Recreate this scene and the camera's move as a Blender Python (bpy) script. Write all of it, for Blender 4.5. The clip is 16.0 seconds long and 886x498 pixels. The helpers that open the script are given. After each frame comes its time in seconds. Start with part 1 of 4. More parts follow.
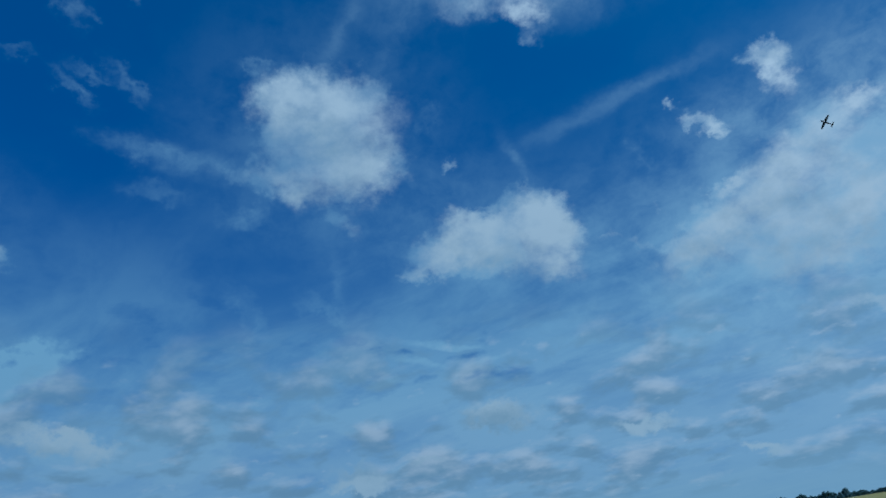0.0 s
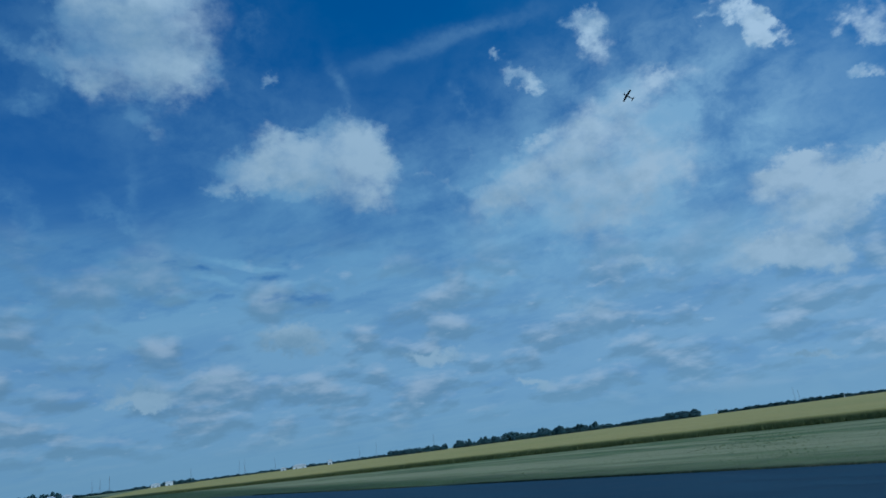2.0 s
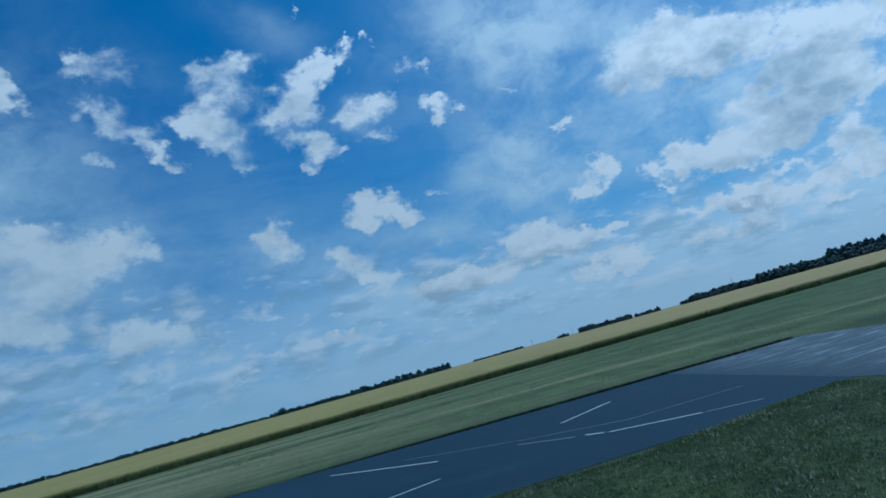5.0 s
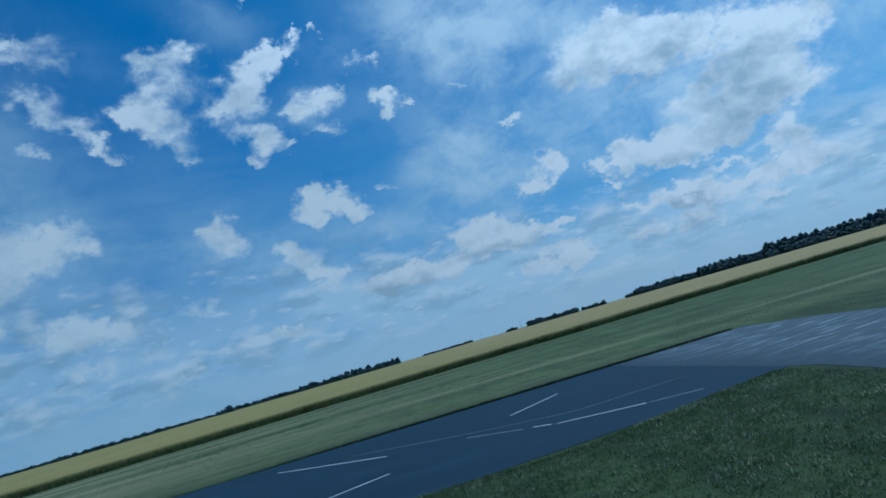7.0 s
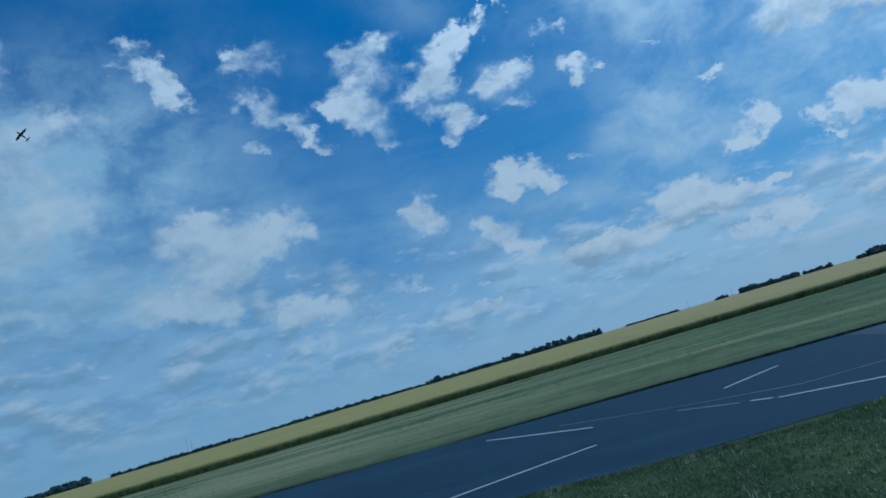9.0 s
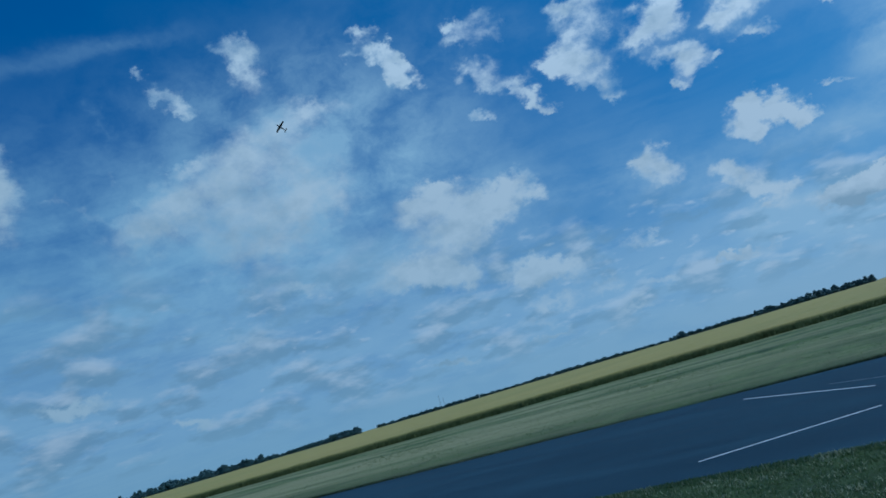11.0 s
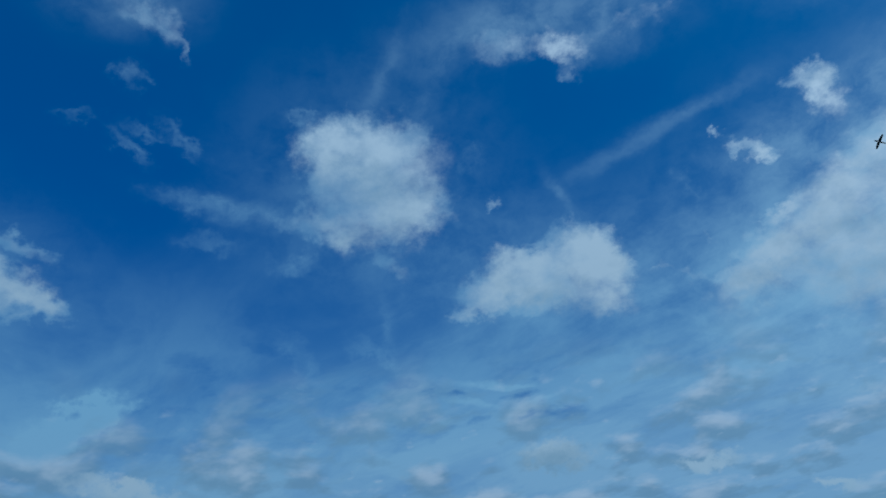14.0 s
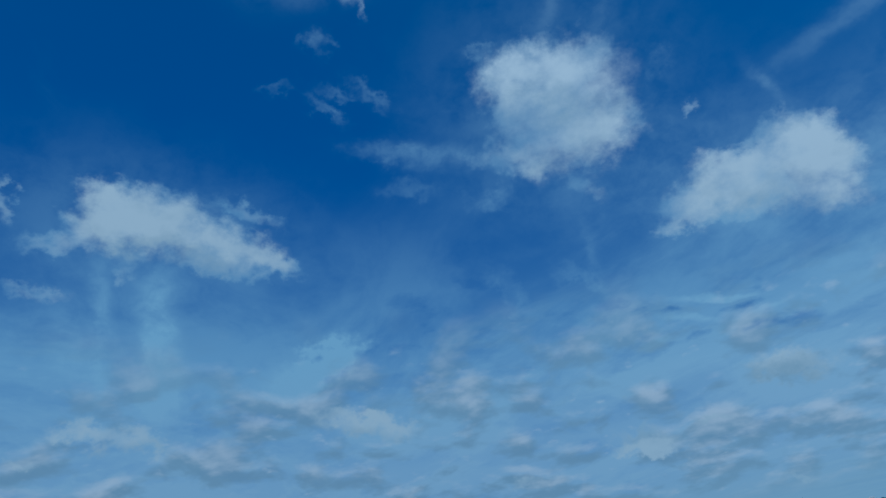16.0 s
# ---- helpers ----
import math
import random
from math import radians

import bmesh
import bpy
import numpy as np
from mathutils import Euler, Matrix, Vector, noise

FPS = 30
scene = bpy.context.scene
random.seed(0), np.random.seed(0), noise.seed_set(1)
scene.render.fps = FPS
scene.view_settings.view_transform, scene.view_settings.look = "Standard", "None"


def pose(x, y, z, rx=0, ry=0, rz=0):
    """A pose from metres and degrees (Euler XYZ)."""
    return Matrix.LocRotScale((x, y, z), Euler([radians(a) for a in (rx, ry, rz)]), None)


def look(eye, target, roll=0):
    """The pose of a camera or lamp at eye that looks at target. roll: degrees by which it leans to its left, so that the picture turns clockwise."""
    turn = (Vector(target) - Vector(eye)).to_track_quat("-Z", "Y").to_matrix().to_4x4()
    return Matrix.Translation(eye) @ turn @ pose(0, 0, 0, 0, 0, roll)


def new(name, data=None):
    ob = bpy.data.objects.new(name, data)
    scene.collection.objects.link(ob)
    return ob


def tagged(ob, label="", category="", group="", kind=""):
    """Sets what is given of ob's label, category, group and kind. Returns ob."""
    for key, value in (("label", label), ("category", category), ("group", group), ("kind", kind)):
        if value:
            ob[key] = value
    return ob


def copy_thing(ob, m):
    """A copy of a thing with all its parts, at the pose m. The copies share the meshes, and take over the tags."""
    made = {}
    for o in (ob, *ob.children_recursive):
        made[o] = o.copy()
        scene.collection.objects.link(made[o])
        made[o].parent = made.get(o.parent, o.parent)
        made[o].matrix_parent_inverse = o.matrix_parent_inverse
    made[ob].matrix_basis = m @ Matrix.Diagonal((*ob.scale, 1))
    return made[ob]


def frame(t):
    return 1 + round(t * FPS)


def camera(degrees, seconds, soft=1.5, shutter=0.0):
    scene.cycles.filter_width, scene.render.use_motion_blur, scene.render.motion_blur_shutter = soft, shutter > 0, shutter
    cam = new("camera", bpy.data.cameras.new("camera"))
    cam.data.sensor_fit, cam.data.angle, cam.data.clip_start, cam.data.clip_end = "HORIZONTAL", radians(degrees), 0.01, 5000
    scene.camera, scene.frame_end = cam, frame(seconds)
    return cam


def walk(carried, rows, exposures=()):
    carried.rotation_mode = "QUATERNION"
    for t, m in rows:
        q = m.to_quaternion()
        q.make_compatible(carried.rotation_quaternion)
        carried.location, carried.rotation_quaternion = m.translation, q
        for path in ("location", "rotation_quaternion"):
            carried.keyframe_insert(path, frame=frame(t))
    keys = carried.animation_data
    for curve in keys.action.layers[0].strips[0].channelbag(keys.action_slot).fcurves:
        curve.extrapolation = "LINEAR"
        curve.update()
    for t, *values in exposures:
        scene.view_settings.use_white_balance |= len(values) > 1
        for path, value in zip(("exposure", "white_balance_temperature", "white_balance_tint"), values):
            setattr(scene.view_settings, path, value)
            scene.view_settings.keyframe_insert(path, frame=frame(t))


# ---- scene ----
from math import cos, sin, tan, pi


# ---- camera: a person standing beside a model flying field, following the sky ----
EYE = 1.70


def eye(x, y, turn, tilt, lean):
    """A pose from the place on the ground, the compass turn to the right, the tilt up and the lean, in degrees."""
    d = Vector((sin(radians(turn)) * cos(radians(tilt)), cos(radians(turn)) * cos(radians(tilt)), sin(radians(tilt))))
    at = Vector((x, y, EYE))
    return look(at, at + d, lean)


cam = camera(64.2, 16.0, soft=1.7)
walk(cam, [
    (0.00, eye(-0.30, 0.35, -71.51, 23.50, -8.89)),
    (0.50, eye(-0.30, 0.35, -68.89, 22.59, -6.89)),
    (1.00, eye(-0.30, 0.35, -65.38, 20.38, -6.90)),
    (1.50, eye(-0.30, 0.35, -60.98, 18.36, -7.13)),
    (2.00, eye(-0.30, 0.35, -56.33, 15.67, -7.44)),
    (2.50, eye(-0.30, 0.35, -49.33, 15.32, -6.96)),
    (3.00, eye(-0.30, 0.35, -40.66, 15.15, -8.06)),
    (3.50, eye(-0.27, 0.35, -28.98, 13.71, -9.12)),
    (4.00, eye(-0.18, 0.25, -18.93, 12.41, -11.01)),
    (4.50, eye(-0.08, 0.10, -7.05, 12.02, -12.53)),
    (5.00, eye(0.00, 0.00, 2.83, 9.35, -15.43)),
    (5.20, eye(0.00, 0.00, 6.22, 8.27, -16.56)),
    (5.50, eye(0.00, 0.00, 9.21, 7.31, -17.43)),
    (5.90, eye(0.00, 0.00, 10.89, 6.73, -17.58)),
    (6.30, eye(0.00, 0.00, 10.50, 6.79, -17.06)),
    (6.70, eye(0.00, 0.00, 8.66, 7.28, -16.37)),
    (7.00, eye(0.00, 0.00, 6.69, 7.82, -16.06)),
    (7.30, eye(0.00, 0.00, 4.50, 8.42, -16.16)),
    (7.50, eye(0.00, 0.00, 3.02, 8.83, -16.42)),
    (8.00, eye(0.00, 0.00, -0.41, 9.23, -16.86)),
    (8.50, eye(0.00, 0.00, -5.15, 9.79, -16.47)),
    (8.70, eye(0.00, 0.00, -6.79, 10.01, -16.33)),
    (9.20, eye(-0.02, 0.03, -11.00, 9.90, -16.44)),
    (9.75, eye(-0.05, 0.07, -15.34, 9.14, -17.14)),
    (10.30, eye(-0.07, 0.10, -20.22, 9.11, -17.55)),
    (10.80, eye(-0.09, 0.14, -25.85, 10.96, -16.90)),
    (11.00, eye(-0.10, 0.15, -28.44, 12.18, -16.49)),
    (11.50, eye(-0.12, 0.17, -34.87, 15.32, -14.97)),
    (12.00, eye(-0.15, 0.20, -41.89, 19.42, -14.33)),
    (12.50, eye(-0.18, 0.23, -49.42, 22.44, -13.17)),
    (13.00, eye(-0.20, 0.25, -59.36, 24.90, -13.10)),
    (13.50, eye(-0.22, 0.26, -69.83, 25.95, -10.84)),
    (14.00, eye(-0.23, 0.27, -75.11, 27.28, -9.71)),
    (14.50, eye(-0.25, 0.28, -78.53, 27.28, -10.03)),
    (15.00, eye(-0.27, 0.28, -82.85, 26.65, -10.72)),
    (15.50, eye(-0.28, 0.29, -88.79, 25.72, -9.66)),
    (16.00, eye(-0.30, 0.30, -93.58, 24.12, -8.97)),
], exposures=[(0.0, -0.25, 4750, 3), (16.0, -0.25, 4750, 3)])

# ---- world: sky, clouds and sun ----
SUN_TURN, SUN_TILT = 62.0, 52.0
sun_way = Vector((sin(radians(SUN_TURN)) * cos(radians(SUN_TILT)), cos(radians(SUN_TURN)) * cos(radians(SUN_TILT)), sin(radians(SUN_TILT))))
sun_data = bpy.data.lights.new("sun", "SUN")
sun_data.energy, sun_data.angle, sun_data.color = 2.6, radians(0.55), (1.0, 0.95, 0.88)
sun = new("sun", sun_data)
sun.matrix_world = look((0, 0, 60), Vector((0, 0, 60)) - sun_way)

world = bpy.data.worlds.new("world")
scene.world = world
world.use_nodes = True
wt = world.node_tree
wt.nodes.clear()


def node(nt, kind, **settings):
    n = nt.nodes.new(kind)
    for key, value in settings.items():
        if key == "op":
            n.operation = value
    return n


def feed(nt, socket, value):
    if isinstance(value, bpy.types.NodeSocket):
        nt.links.new(value, socket)
    elif value is not None:
        socket.default_value = value


def calc(nt, op, a, b=None, c=None, clamp=False):
    n = node(nt, "ShaderNodeMath", op=op)
    n.use_clamp = clamp
    for i, v in enumerate((a, b, c)):
        feed(nt, n.inputs[i], v)
    return n.outputs[0]


def vec(nt, op, a, b=None, scale=None):
    n = node(nt, "ShaderNodeVectorMath", op=op)
    feed(nt, n.inputs[0], a)
    feed(nt, n.inputs[1], b)
    if scale is not None:
        feed(nt, n.inputs["Scale"], scale)
    return n.outputs["Value"] if op in ("DOT_PRODUCT", "LENGTH") else n.outputs["Vector"]


def noise_of(nt, where, scale, detail=4.0, rough=0.55, color=False, warp=0.0):
    n = node(nt, "ShaderNodeTexNoise")
    feed(nt, n.inputs["Vector"], where)
    n.inputs["Scale"].default_value, n.inputs["Detail"].default_value = scale, detail
    n.inputs["Roughness"].default_value, n.inputs["Distortion"].default_value = rough, warp
    return n.outputs["Color" if color else "Fac"]


def span(nt, value, a, b, lo=0.0, hi=1.0, smooth=True):
    n = node(nt, "ShaderNodeMapRange")
    n.interpolation_type = "SMOOTHSTEP" if smooth else "LINEAR"
    feed(nt, n.inputs[0], value)
    for i, v in enumerate((a, b, lo, hi)):
        feed(nt, n.inputs[1 + i], v)
    return n.outputs[0]


def blend(nt, f, a, b):
    n = node(nt, "ShaderNodeMix")
    n.data_type = "RGBA"
    feed(nt, n.inputs[0], f)
    feed(nt, n.inputs[6], (*a, 1) if isinstance(a, tuple) else a)
    feed(nt, n.inputs[7], (*b, 1) if isinstance(b, tuple) else b)
    return n.outputs[2]


def lobe_group():
    """One soft lobe of cloud: adds d * exp(-x^2 - y^2) to what came before."""
    g = bpy.data.node_groups.new("cloud lobe", "ShaderNodeTree")
    for name, kind in (("way", "NodeSocketVector"), ("across", "NodeSocketVector"), ("along", "NodeSocketVector"), ("d", "NodeSocketFloat"), ("sum", "NodeSocketFloat")):
        g.interface.new_socket(name, in_out="INPUT", socket_type=kind)
    g.interface.new_socket("sum", in_out="OUTPUT", socket_type="NodeSocketFloat")
    i, o = g.nodes.new("NodeGroupInput"), g.nodes.new("NodeGroupOutput")
    x = vec(g, "DOT_PRODUCT", i.outputs["way"], i.outputs["across"])
    y = vec(g, "DOT_PRODUCT", i.outputs["way"], i.outputs["along"])
    q = calc(g, "MULTIPLY_ADD", y, y, calc(g, "MULTIPLY", x, x))
    e = calc(g, "POWER", 0.3679, q)
    g.links.new(calc(g, "MULTIPLY_ADD", e, i.outputs["d"], i.outputs["sum"]), o.inputs["sum"])
    return g


LOBE = lobe_group()
way = node(wt, "ShaderNodeTexCoord").outputs["Generated"]
way = vec(wt, "NORMALIZE", way)
broad_noise = noise_of(wt, vec(wt, "MULTIPLY", way, (1, 1, 1.3)), 8.0, 3.0, 0.5, color=True)
rough_noise = noise_of(wt, vec(wt, "MULTIPLY", way, (1, 1, 1.3)), 36.0, 5.0, 0.6, color=True)
warped = vec(wt, "ADD", way, vec(wt, "SCALE", vec(wt, "SUBTRACT", broad_noise, (0.5, 0.5, 0.5)), scale=0.03))
warped = vec(wt, "ADD", warped, vec(wt, "SCALE", vec(wt, "SUBTRACT", rough_noise, (0.5, 0.5, 0.5)), scale=0.058))
soft_noise = noise_of(wt, vec(wt, "MULTIPLY", way, (1, 1, 1.7)), 8.0, 5.0, 0.6, color=True)
drawn = vec(wt, "ADD", way, vec(wt, "SCALE", vec(wt, "SUBTRACT", soft_noise, (0.5, 0.5, 0.5)), scale=0.055))
torn = vec(wt, "ADD", drawn, vec(wt, "SCALE", vec(wt, "SUBTRACT", rough_noise, (0.5, 0.5, 0.5)), scale=0.07))
sunside = vec(wt, "ADD", warped, tuple(sun_way * 0.05))  # a step from each point of cloud towards the sun
sums = {"puff": None, "veil": None, "shade": None, "depth": None}


def lobe(kind, turn, tilt, w, h, lean, d):
    """A lobe of cloud round a point of the sky: half width and half height in degrees, lean up to the right."""
    a, e, r = radians(turn), radians(tilt), radians(lean)
    east = Vector((cos(a), -sin(a), 0))
    north = Vector((-sin(e) * sin(a), -sin(e) * cos(a), cos(e)))
    n = wt.nodes.new("ShaderNodeGroup")
    n.node_tree = LOBE
    wt.links.new(sunside if kind == "depth" else warped if kind == "puff" else torn if h < 0.9 and w < 4.5 * h else drawn, n.inputs["way"])
    n.inputs["across"].default_value = (east * cos(r) + north * sin(r)) / radians(w / 0.85)
    n.inputs["along"].default_value = (north * cos(r) - east * sin(r)) / radians(h / 0.85)
    n.inputs["d"].default_value = d
    if sums[kind]:
        wt.links.new(sums[kind], n.inputs["sum"])
    sums[kind] = n.outputs["sum"]


def puff(*a):
    lobe("puff", *a)
    if a[2] * a[3] > 2.2:
        lobe("depth", *a)


def veil(*a):
    lobe("veil", *a)


def shade(*a):
    lobe("shade", *a)


# broad cumulus with a torn edge
puff(-80.5, 36.4, 3.96, 1.95, -9, 1.00)
puff(-78.1, 33.6, 3.57, 3.22, -10, 1.00)
puff(-84.3, 37.0, 2.07, 1.48, -7, 0.80)
puff(-85.7, 34.5, 1.66, 2.13, -6, 0.60)
puff(-81.4, 29.5, 3.79, 1.74, -9, 0.80)
puff(-85.3, 30.0, 2.30, 1.21, -17, 0.65)
puff(-77.1, 30.3, 2.11, 1.74, -11, 0.70)
puff(-81.8, 32.8, 2.51, 1.72, -8, 0.50)
puff(-91.2, 31.1, 2.47, 0.73, -12, 0.46)
puff(-79.7, 26.1, 1.91, 0.87, -25, 0.55)
puff(-69.7, 29.7, 0.84, 0.65, -14, 0.80)
veil(-98.1, 32.5, 1.86, 0.43, -10, 0.35)
veil(-94.6, 31.8, 3.36, 0.61, -15, 0.60)
veil(-95.7, 29.4, 1.26, 0.61, -2, 0.35)
veil(-88.4, 27.4, 1.38, 0.62, -5, 0.30)
veil(-86.6, 39.4, 0.77, 0.30, 5, 0.40)
veil(-71.4, 34.0, 0.78, 0.53, -44, 0.40)
veil(-81.3, 32.7, 7.35, 6.23, -8, 0.35)
veil(-102.8, 41.3, 0.56, 0.73, 6, 0.40)
veil(-102.7, 35.9, 1.41, 0.38, -43, 0.40)
veil(-98.0, 37.3, 1.22, 0.38, -40, 0.35)
veil(-101.2, 37.4, 1.28, 0.36, -15, 0.30)
veil(-107.1, 38.1, 0.79, 0.32, 23, 0.25)
veil(-73.3, 40.4, 4.39, 0.69, 43, 0.15)
veil(-78.1, 42.0, 2.61, 0.44, 56, 0.18)
# wedge cumulus
puff(-63.6, 26.2, 1.50, 1.54, -27, 1.05)
puff(-61.2, 24.6, 1.50, 1.44, -53, 1.00)
puff(-62.8, 23.5, 2.53, 1.55, -26, 0.80)
puff(-66.3, 23.4, 4.17, 1.94, -10, 1.00)
puff(-68.6, 25.4, 1.93, 0.87, -14, 0.75)
puff(-70.7, 23.1, 3.47, 1.51, 7, 0.90)
puff(-65.5, 21.2, 4.29, 1.29, -15, 0.80)
puff(-73.7, 21.7, 1.68, 0.56, 3, 0.65)
puff(-60.9, 21.3, 1.24, 1.44, -17, 0.50)
puff(-57.4, 21.6, 0.90, 0.38, -19, 0.60)
puff(-55.1, 20.7, 0.93, 0.34, -29, 0.65)
veil(-65.9, 22.9, 8.60, 4.44, -15, 0.35)
veil(-53.3, 19.6, 1.18, 0.43, -20, 0.45)
veil(-63.7, 29.7, 1.39, 0.30, -73, 0.28)
veil(-55.8, 31.7, 4.87, 0.46, 9, 0.22)
veil(-48.6, 32.5, 2.95, 0.41, 5, 0.18)
veil(-88.8, 20.2, 1.84, 0.68, -52, 0.45)
veil(-80.9, 21.7, 0.43, 1.25, 1, 0.25)
veil(-82.3, 19.7, 1.73, 0.53, -29, 0.25)
# high clouds overhead
puff(-67.3, 42.6, 2.90, 1.64, -5, 0.45)
puff(-62.3, 41.3, 3.31, 1.20, -17, 0.50)
puff(-59.1, 39.7, 2.06, 0.84, -29, 0.50)
puff(-49.6, 40.2, 2.02, 0.88, -3, 0.50)
puff(-59.6, 38.2, 0.76, 0.50, -10, 0.45)
puff(-54.5, 40.8, 2.55, 0.75, 0, 0.40)
puff(-36.4, 38.4, 2.93, 1.38, -30, 0.65)
puff(-32.7, 36.7, 3.27, 1.49, -37, 0.70)
veil(-54.3, 41.2, 3.34, 1.64, -21, 0.50)
veil(-64.3, 43.2, 5.65, 1.79, -2, 0.50)
veil(-33.6, 38.4, 5.50, 2.22, -23, 0.70)
puff(-103.0, 46.3, 2.15, 1.17, -13, 0.65)
puff(-99.9, 45.2, 1.30, 1.34, -54, 0.60)
puff(-98.4, 43.6, 0.39, 1.06, 3, 0.55)
veil(-103.6, 46.5, 3.05, 1.55, 9, 0.50)
# small broken puffs
puff(-47.1, 28.2, 1.28, 0.75, -45, 1.05)
puff(-49.2, 30.2, 0.57, 0.38, -13, 0.90)
puff(-46.6, 27.5, 0.73, 0.53, -14, 0.80)
puff(-48.9, 28.8, 0.87, 0.42, -13, 0.70)
puff(-40.6, 31.2, 1.37, 0.87, -17, 1.05)
puff(-40.5, 28.8, 1.37, 1.04, -42, 0.95)
puff(-41.2, 30.3, 1.08, 0.73, -17, 0.80)
puff(-52.8, 22.7, 0.55, 0.35, -11, 0.60)
puff(-47.4, 23.2, 0.92, 0.50, 2, 0.60)
veil(-53.2, 27.2, 0.50, 0.79, -12, 0.35)
veil(-42.8, 28.1, 5.00, 1.67, 10, 0.30)
# great hazy cumulus
puff(-52.3, 18.2, 1.86, 1.69, -2, 0.90)
puff(-49.9, 20.0, 2.05, 1.20, 23, 0.90)
puff(-45.3, 21.7, 4.08, 1.80, 22, 0.95)
puff(-40.0, 24.8, 4.02, 1.89, 16, 0.80)
puff(-42.0, 18.9, 5.68, 2.53, -5, 0.90)
puff(-38.3, 19.9, 4.02, 2.89, -6, 0.70)
puff(-43.7, 16.0, 4.01, 1.84, -10, 0.65)
puff(-33.8, 25.5, 2.40, 0.98, -8, 0.38)
puff(-35.7, 25.9, 1.44, 0.61, -7, 0.30)
puff(-47.0, 23.1, 1.11, 0.45, 18, 0.60)
veil(-41.0, 19.7, 13.13, 6.94, 4, 0.75)
veil(-34.4, 21.2, 6.90, 5.26, -7, 0.52)
veil(-36.0, 23.2, 4.95, 3.92, -7, 0.60)
veil(-39.2, 12.0, 3.75, 1.54, -6, 0.50)
veil(-31.9, 23.1, 4.08, 3.48, -8, 0.50)
# row of small cumulus
puff(-30.4, 30.2, 1.26, 0.49, -8, 0.95)
puff(-28.2, 27.5, 1.68, 0.70, -42, 1.00)
puff(-27.1, 26.1, 1.10, 0.71, -19, 1.00)
puff(-31.6, 29.0, 0.52, 0.43, -3, 0.70)
puff(-29.3, 28.7, 1.11, 0.49, -8, 0.80)
puff(-20.3, 28.8, 1.77, 0.71, -6, 0.95)
puff(-21.7, 27.6, 1.25, 0.64, -11, 0.85)
puff(-19.0, 27.1, 1.24, 0.65, -1, 0.80)
puff(-21.0, 25.0, 1.61, 0.80, -11, 1.00)
puff(-20.4, 23.4, 1.08, 0.66, -32, 0.90)
puff(-17.9, 22.3, 1.40, 0.72, -58, 0.95)
puff(-17.1, 20.8, 1.10, 0.52, -44, 0.85)
puff(-16.3, 20.0, 0.50, 0.30, -13, 0.75)
puff(-18.4, 23.0, 0.89, 0.52, -12, 0.80)
puff(-22.4, 29.2, 0.53, 0.36, -9, 0.75)
puff(-22.3, 21.4, 0.90, 0.44, -10, 1.00)
puff(-10.4, 27.0, 1.62, 0.73, -3, 0.95)
puff(-13.0, 26.9, 1.07, 0.58, -13, 0.75)
puff(-11.2, 25.4, 1.62, 0.85, -13, 0.90)
puff(-13.1, 24.5, 1.61, 0.85, 2, 1.00)
puff(-14.4, 23.5, 1.61, 0.74, -13, 1.00)
puff(-15.6, 23.5, 0.79, 0.48, -13, 0.80)
puff(-13.2, 22.0, 1.73, 0.86, -19, 1.00)
puff(-11.9, 20.8, 1.27, 0.61, -19, 0.95)
puff(-10.9, 19.2, 0.96, 0.46, -35, 0.95)
puff(-9.5, 27.4, 0.90, 0.42, -14, 0.80)
puff(-12.5, 23.1, 1.44, 0.97, -13, 0.70)
puff(-1.5, 26.3, 1.32, 0.59, 13, 0.95)
puff(-3.7, 25.7, 1.81, 0.88, 11, 1.00)
puff(-5.2, 24.5, 1.71, 0.97, 10, 1.00)
puff(-6.7, 23.6, 1.77, 0.86, 6, 1.00)
puff(-8.4, 22.4, 1.29, 0.61, 1, 1.00)
puff(-5.6, 22.6, 1.12, 0.98, -15, 0.80)
puff(-6.4, 20.6, 1.79, 0.61, -10, 1.00)
puff(-4.9, 19.3, 1.32, 0.77, 10, 0.90)
puff(-3.3, 18.9, 0.61, 0.31, 4, 0.75)
puff(-6.4, 18.1, 0.68, 0.35, 16, 0.85)
puff(-0.8, 27.4, 0.45, 0.22, -16, 0.75)
puff(1.3, 27.3, 0.30, 0.33, -17, 0.75)
puff(-0.4, 22.0, 1.54, 0.86, -15, 1.00)
puff(-1.9, 21.2, 1.19, 0.61, -14, 0.95)
puff(0.7, 22.4, 0.83, 0.49, -17, 0.80)
puff(-0.2, 19.6, 1.45, 0.46, -12, 0.95)
puff(3.7, 24.5, 1.37, 0.48, -18, 0.75)
puff(5.3, 24.2, 0.53, 0.33, -19, 0.60)
puff(2.8, 23.5, 0.38, 0.31, -18, 0.65)
puff(5.7, 20.6, 1.15, 0.68, -19, 1.00)
puff(4.8, 20.7, 0.69, 0.42, -18, 0.80)
puff(7.2, 19.7, 0.54, 0.27, -19, 0.65)
puff(5.4, 19.6, 0.69, 0.31, -18, 0.75)
puff(-4.5, 29.9, 0.30, 0.43, -14, 0.75)
veil(3.6, 24.3, 3.02, 1.10, -18, 0.30)
veil(5.8, 20.1, 2.61, 1.04, -19, 0.25)
veil(-20.3, 27.8, 3.64, 1.63, -11, 0.20)
veil(-1.2, 21.1, 3.23, 1.96, -15, 0.20)
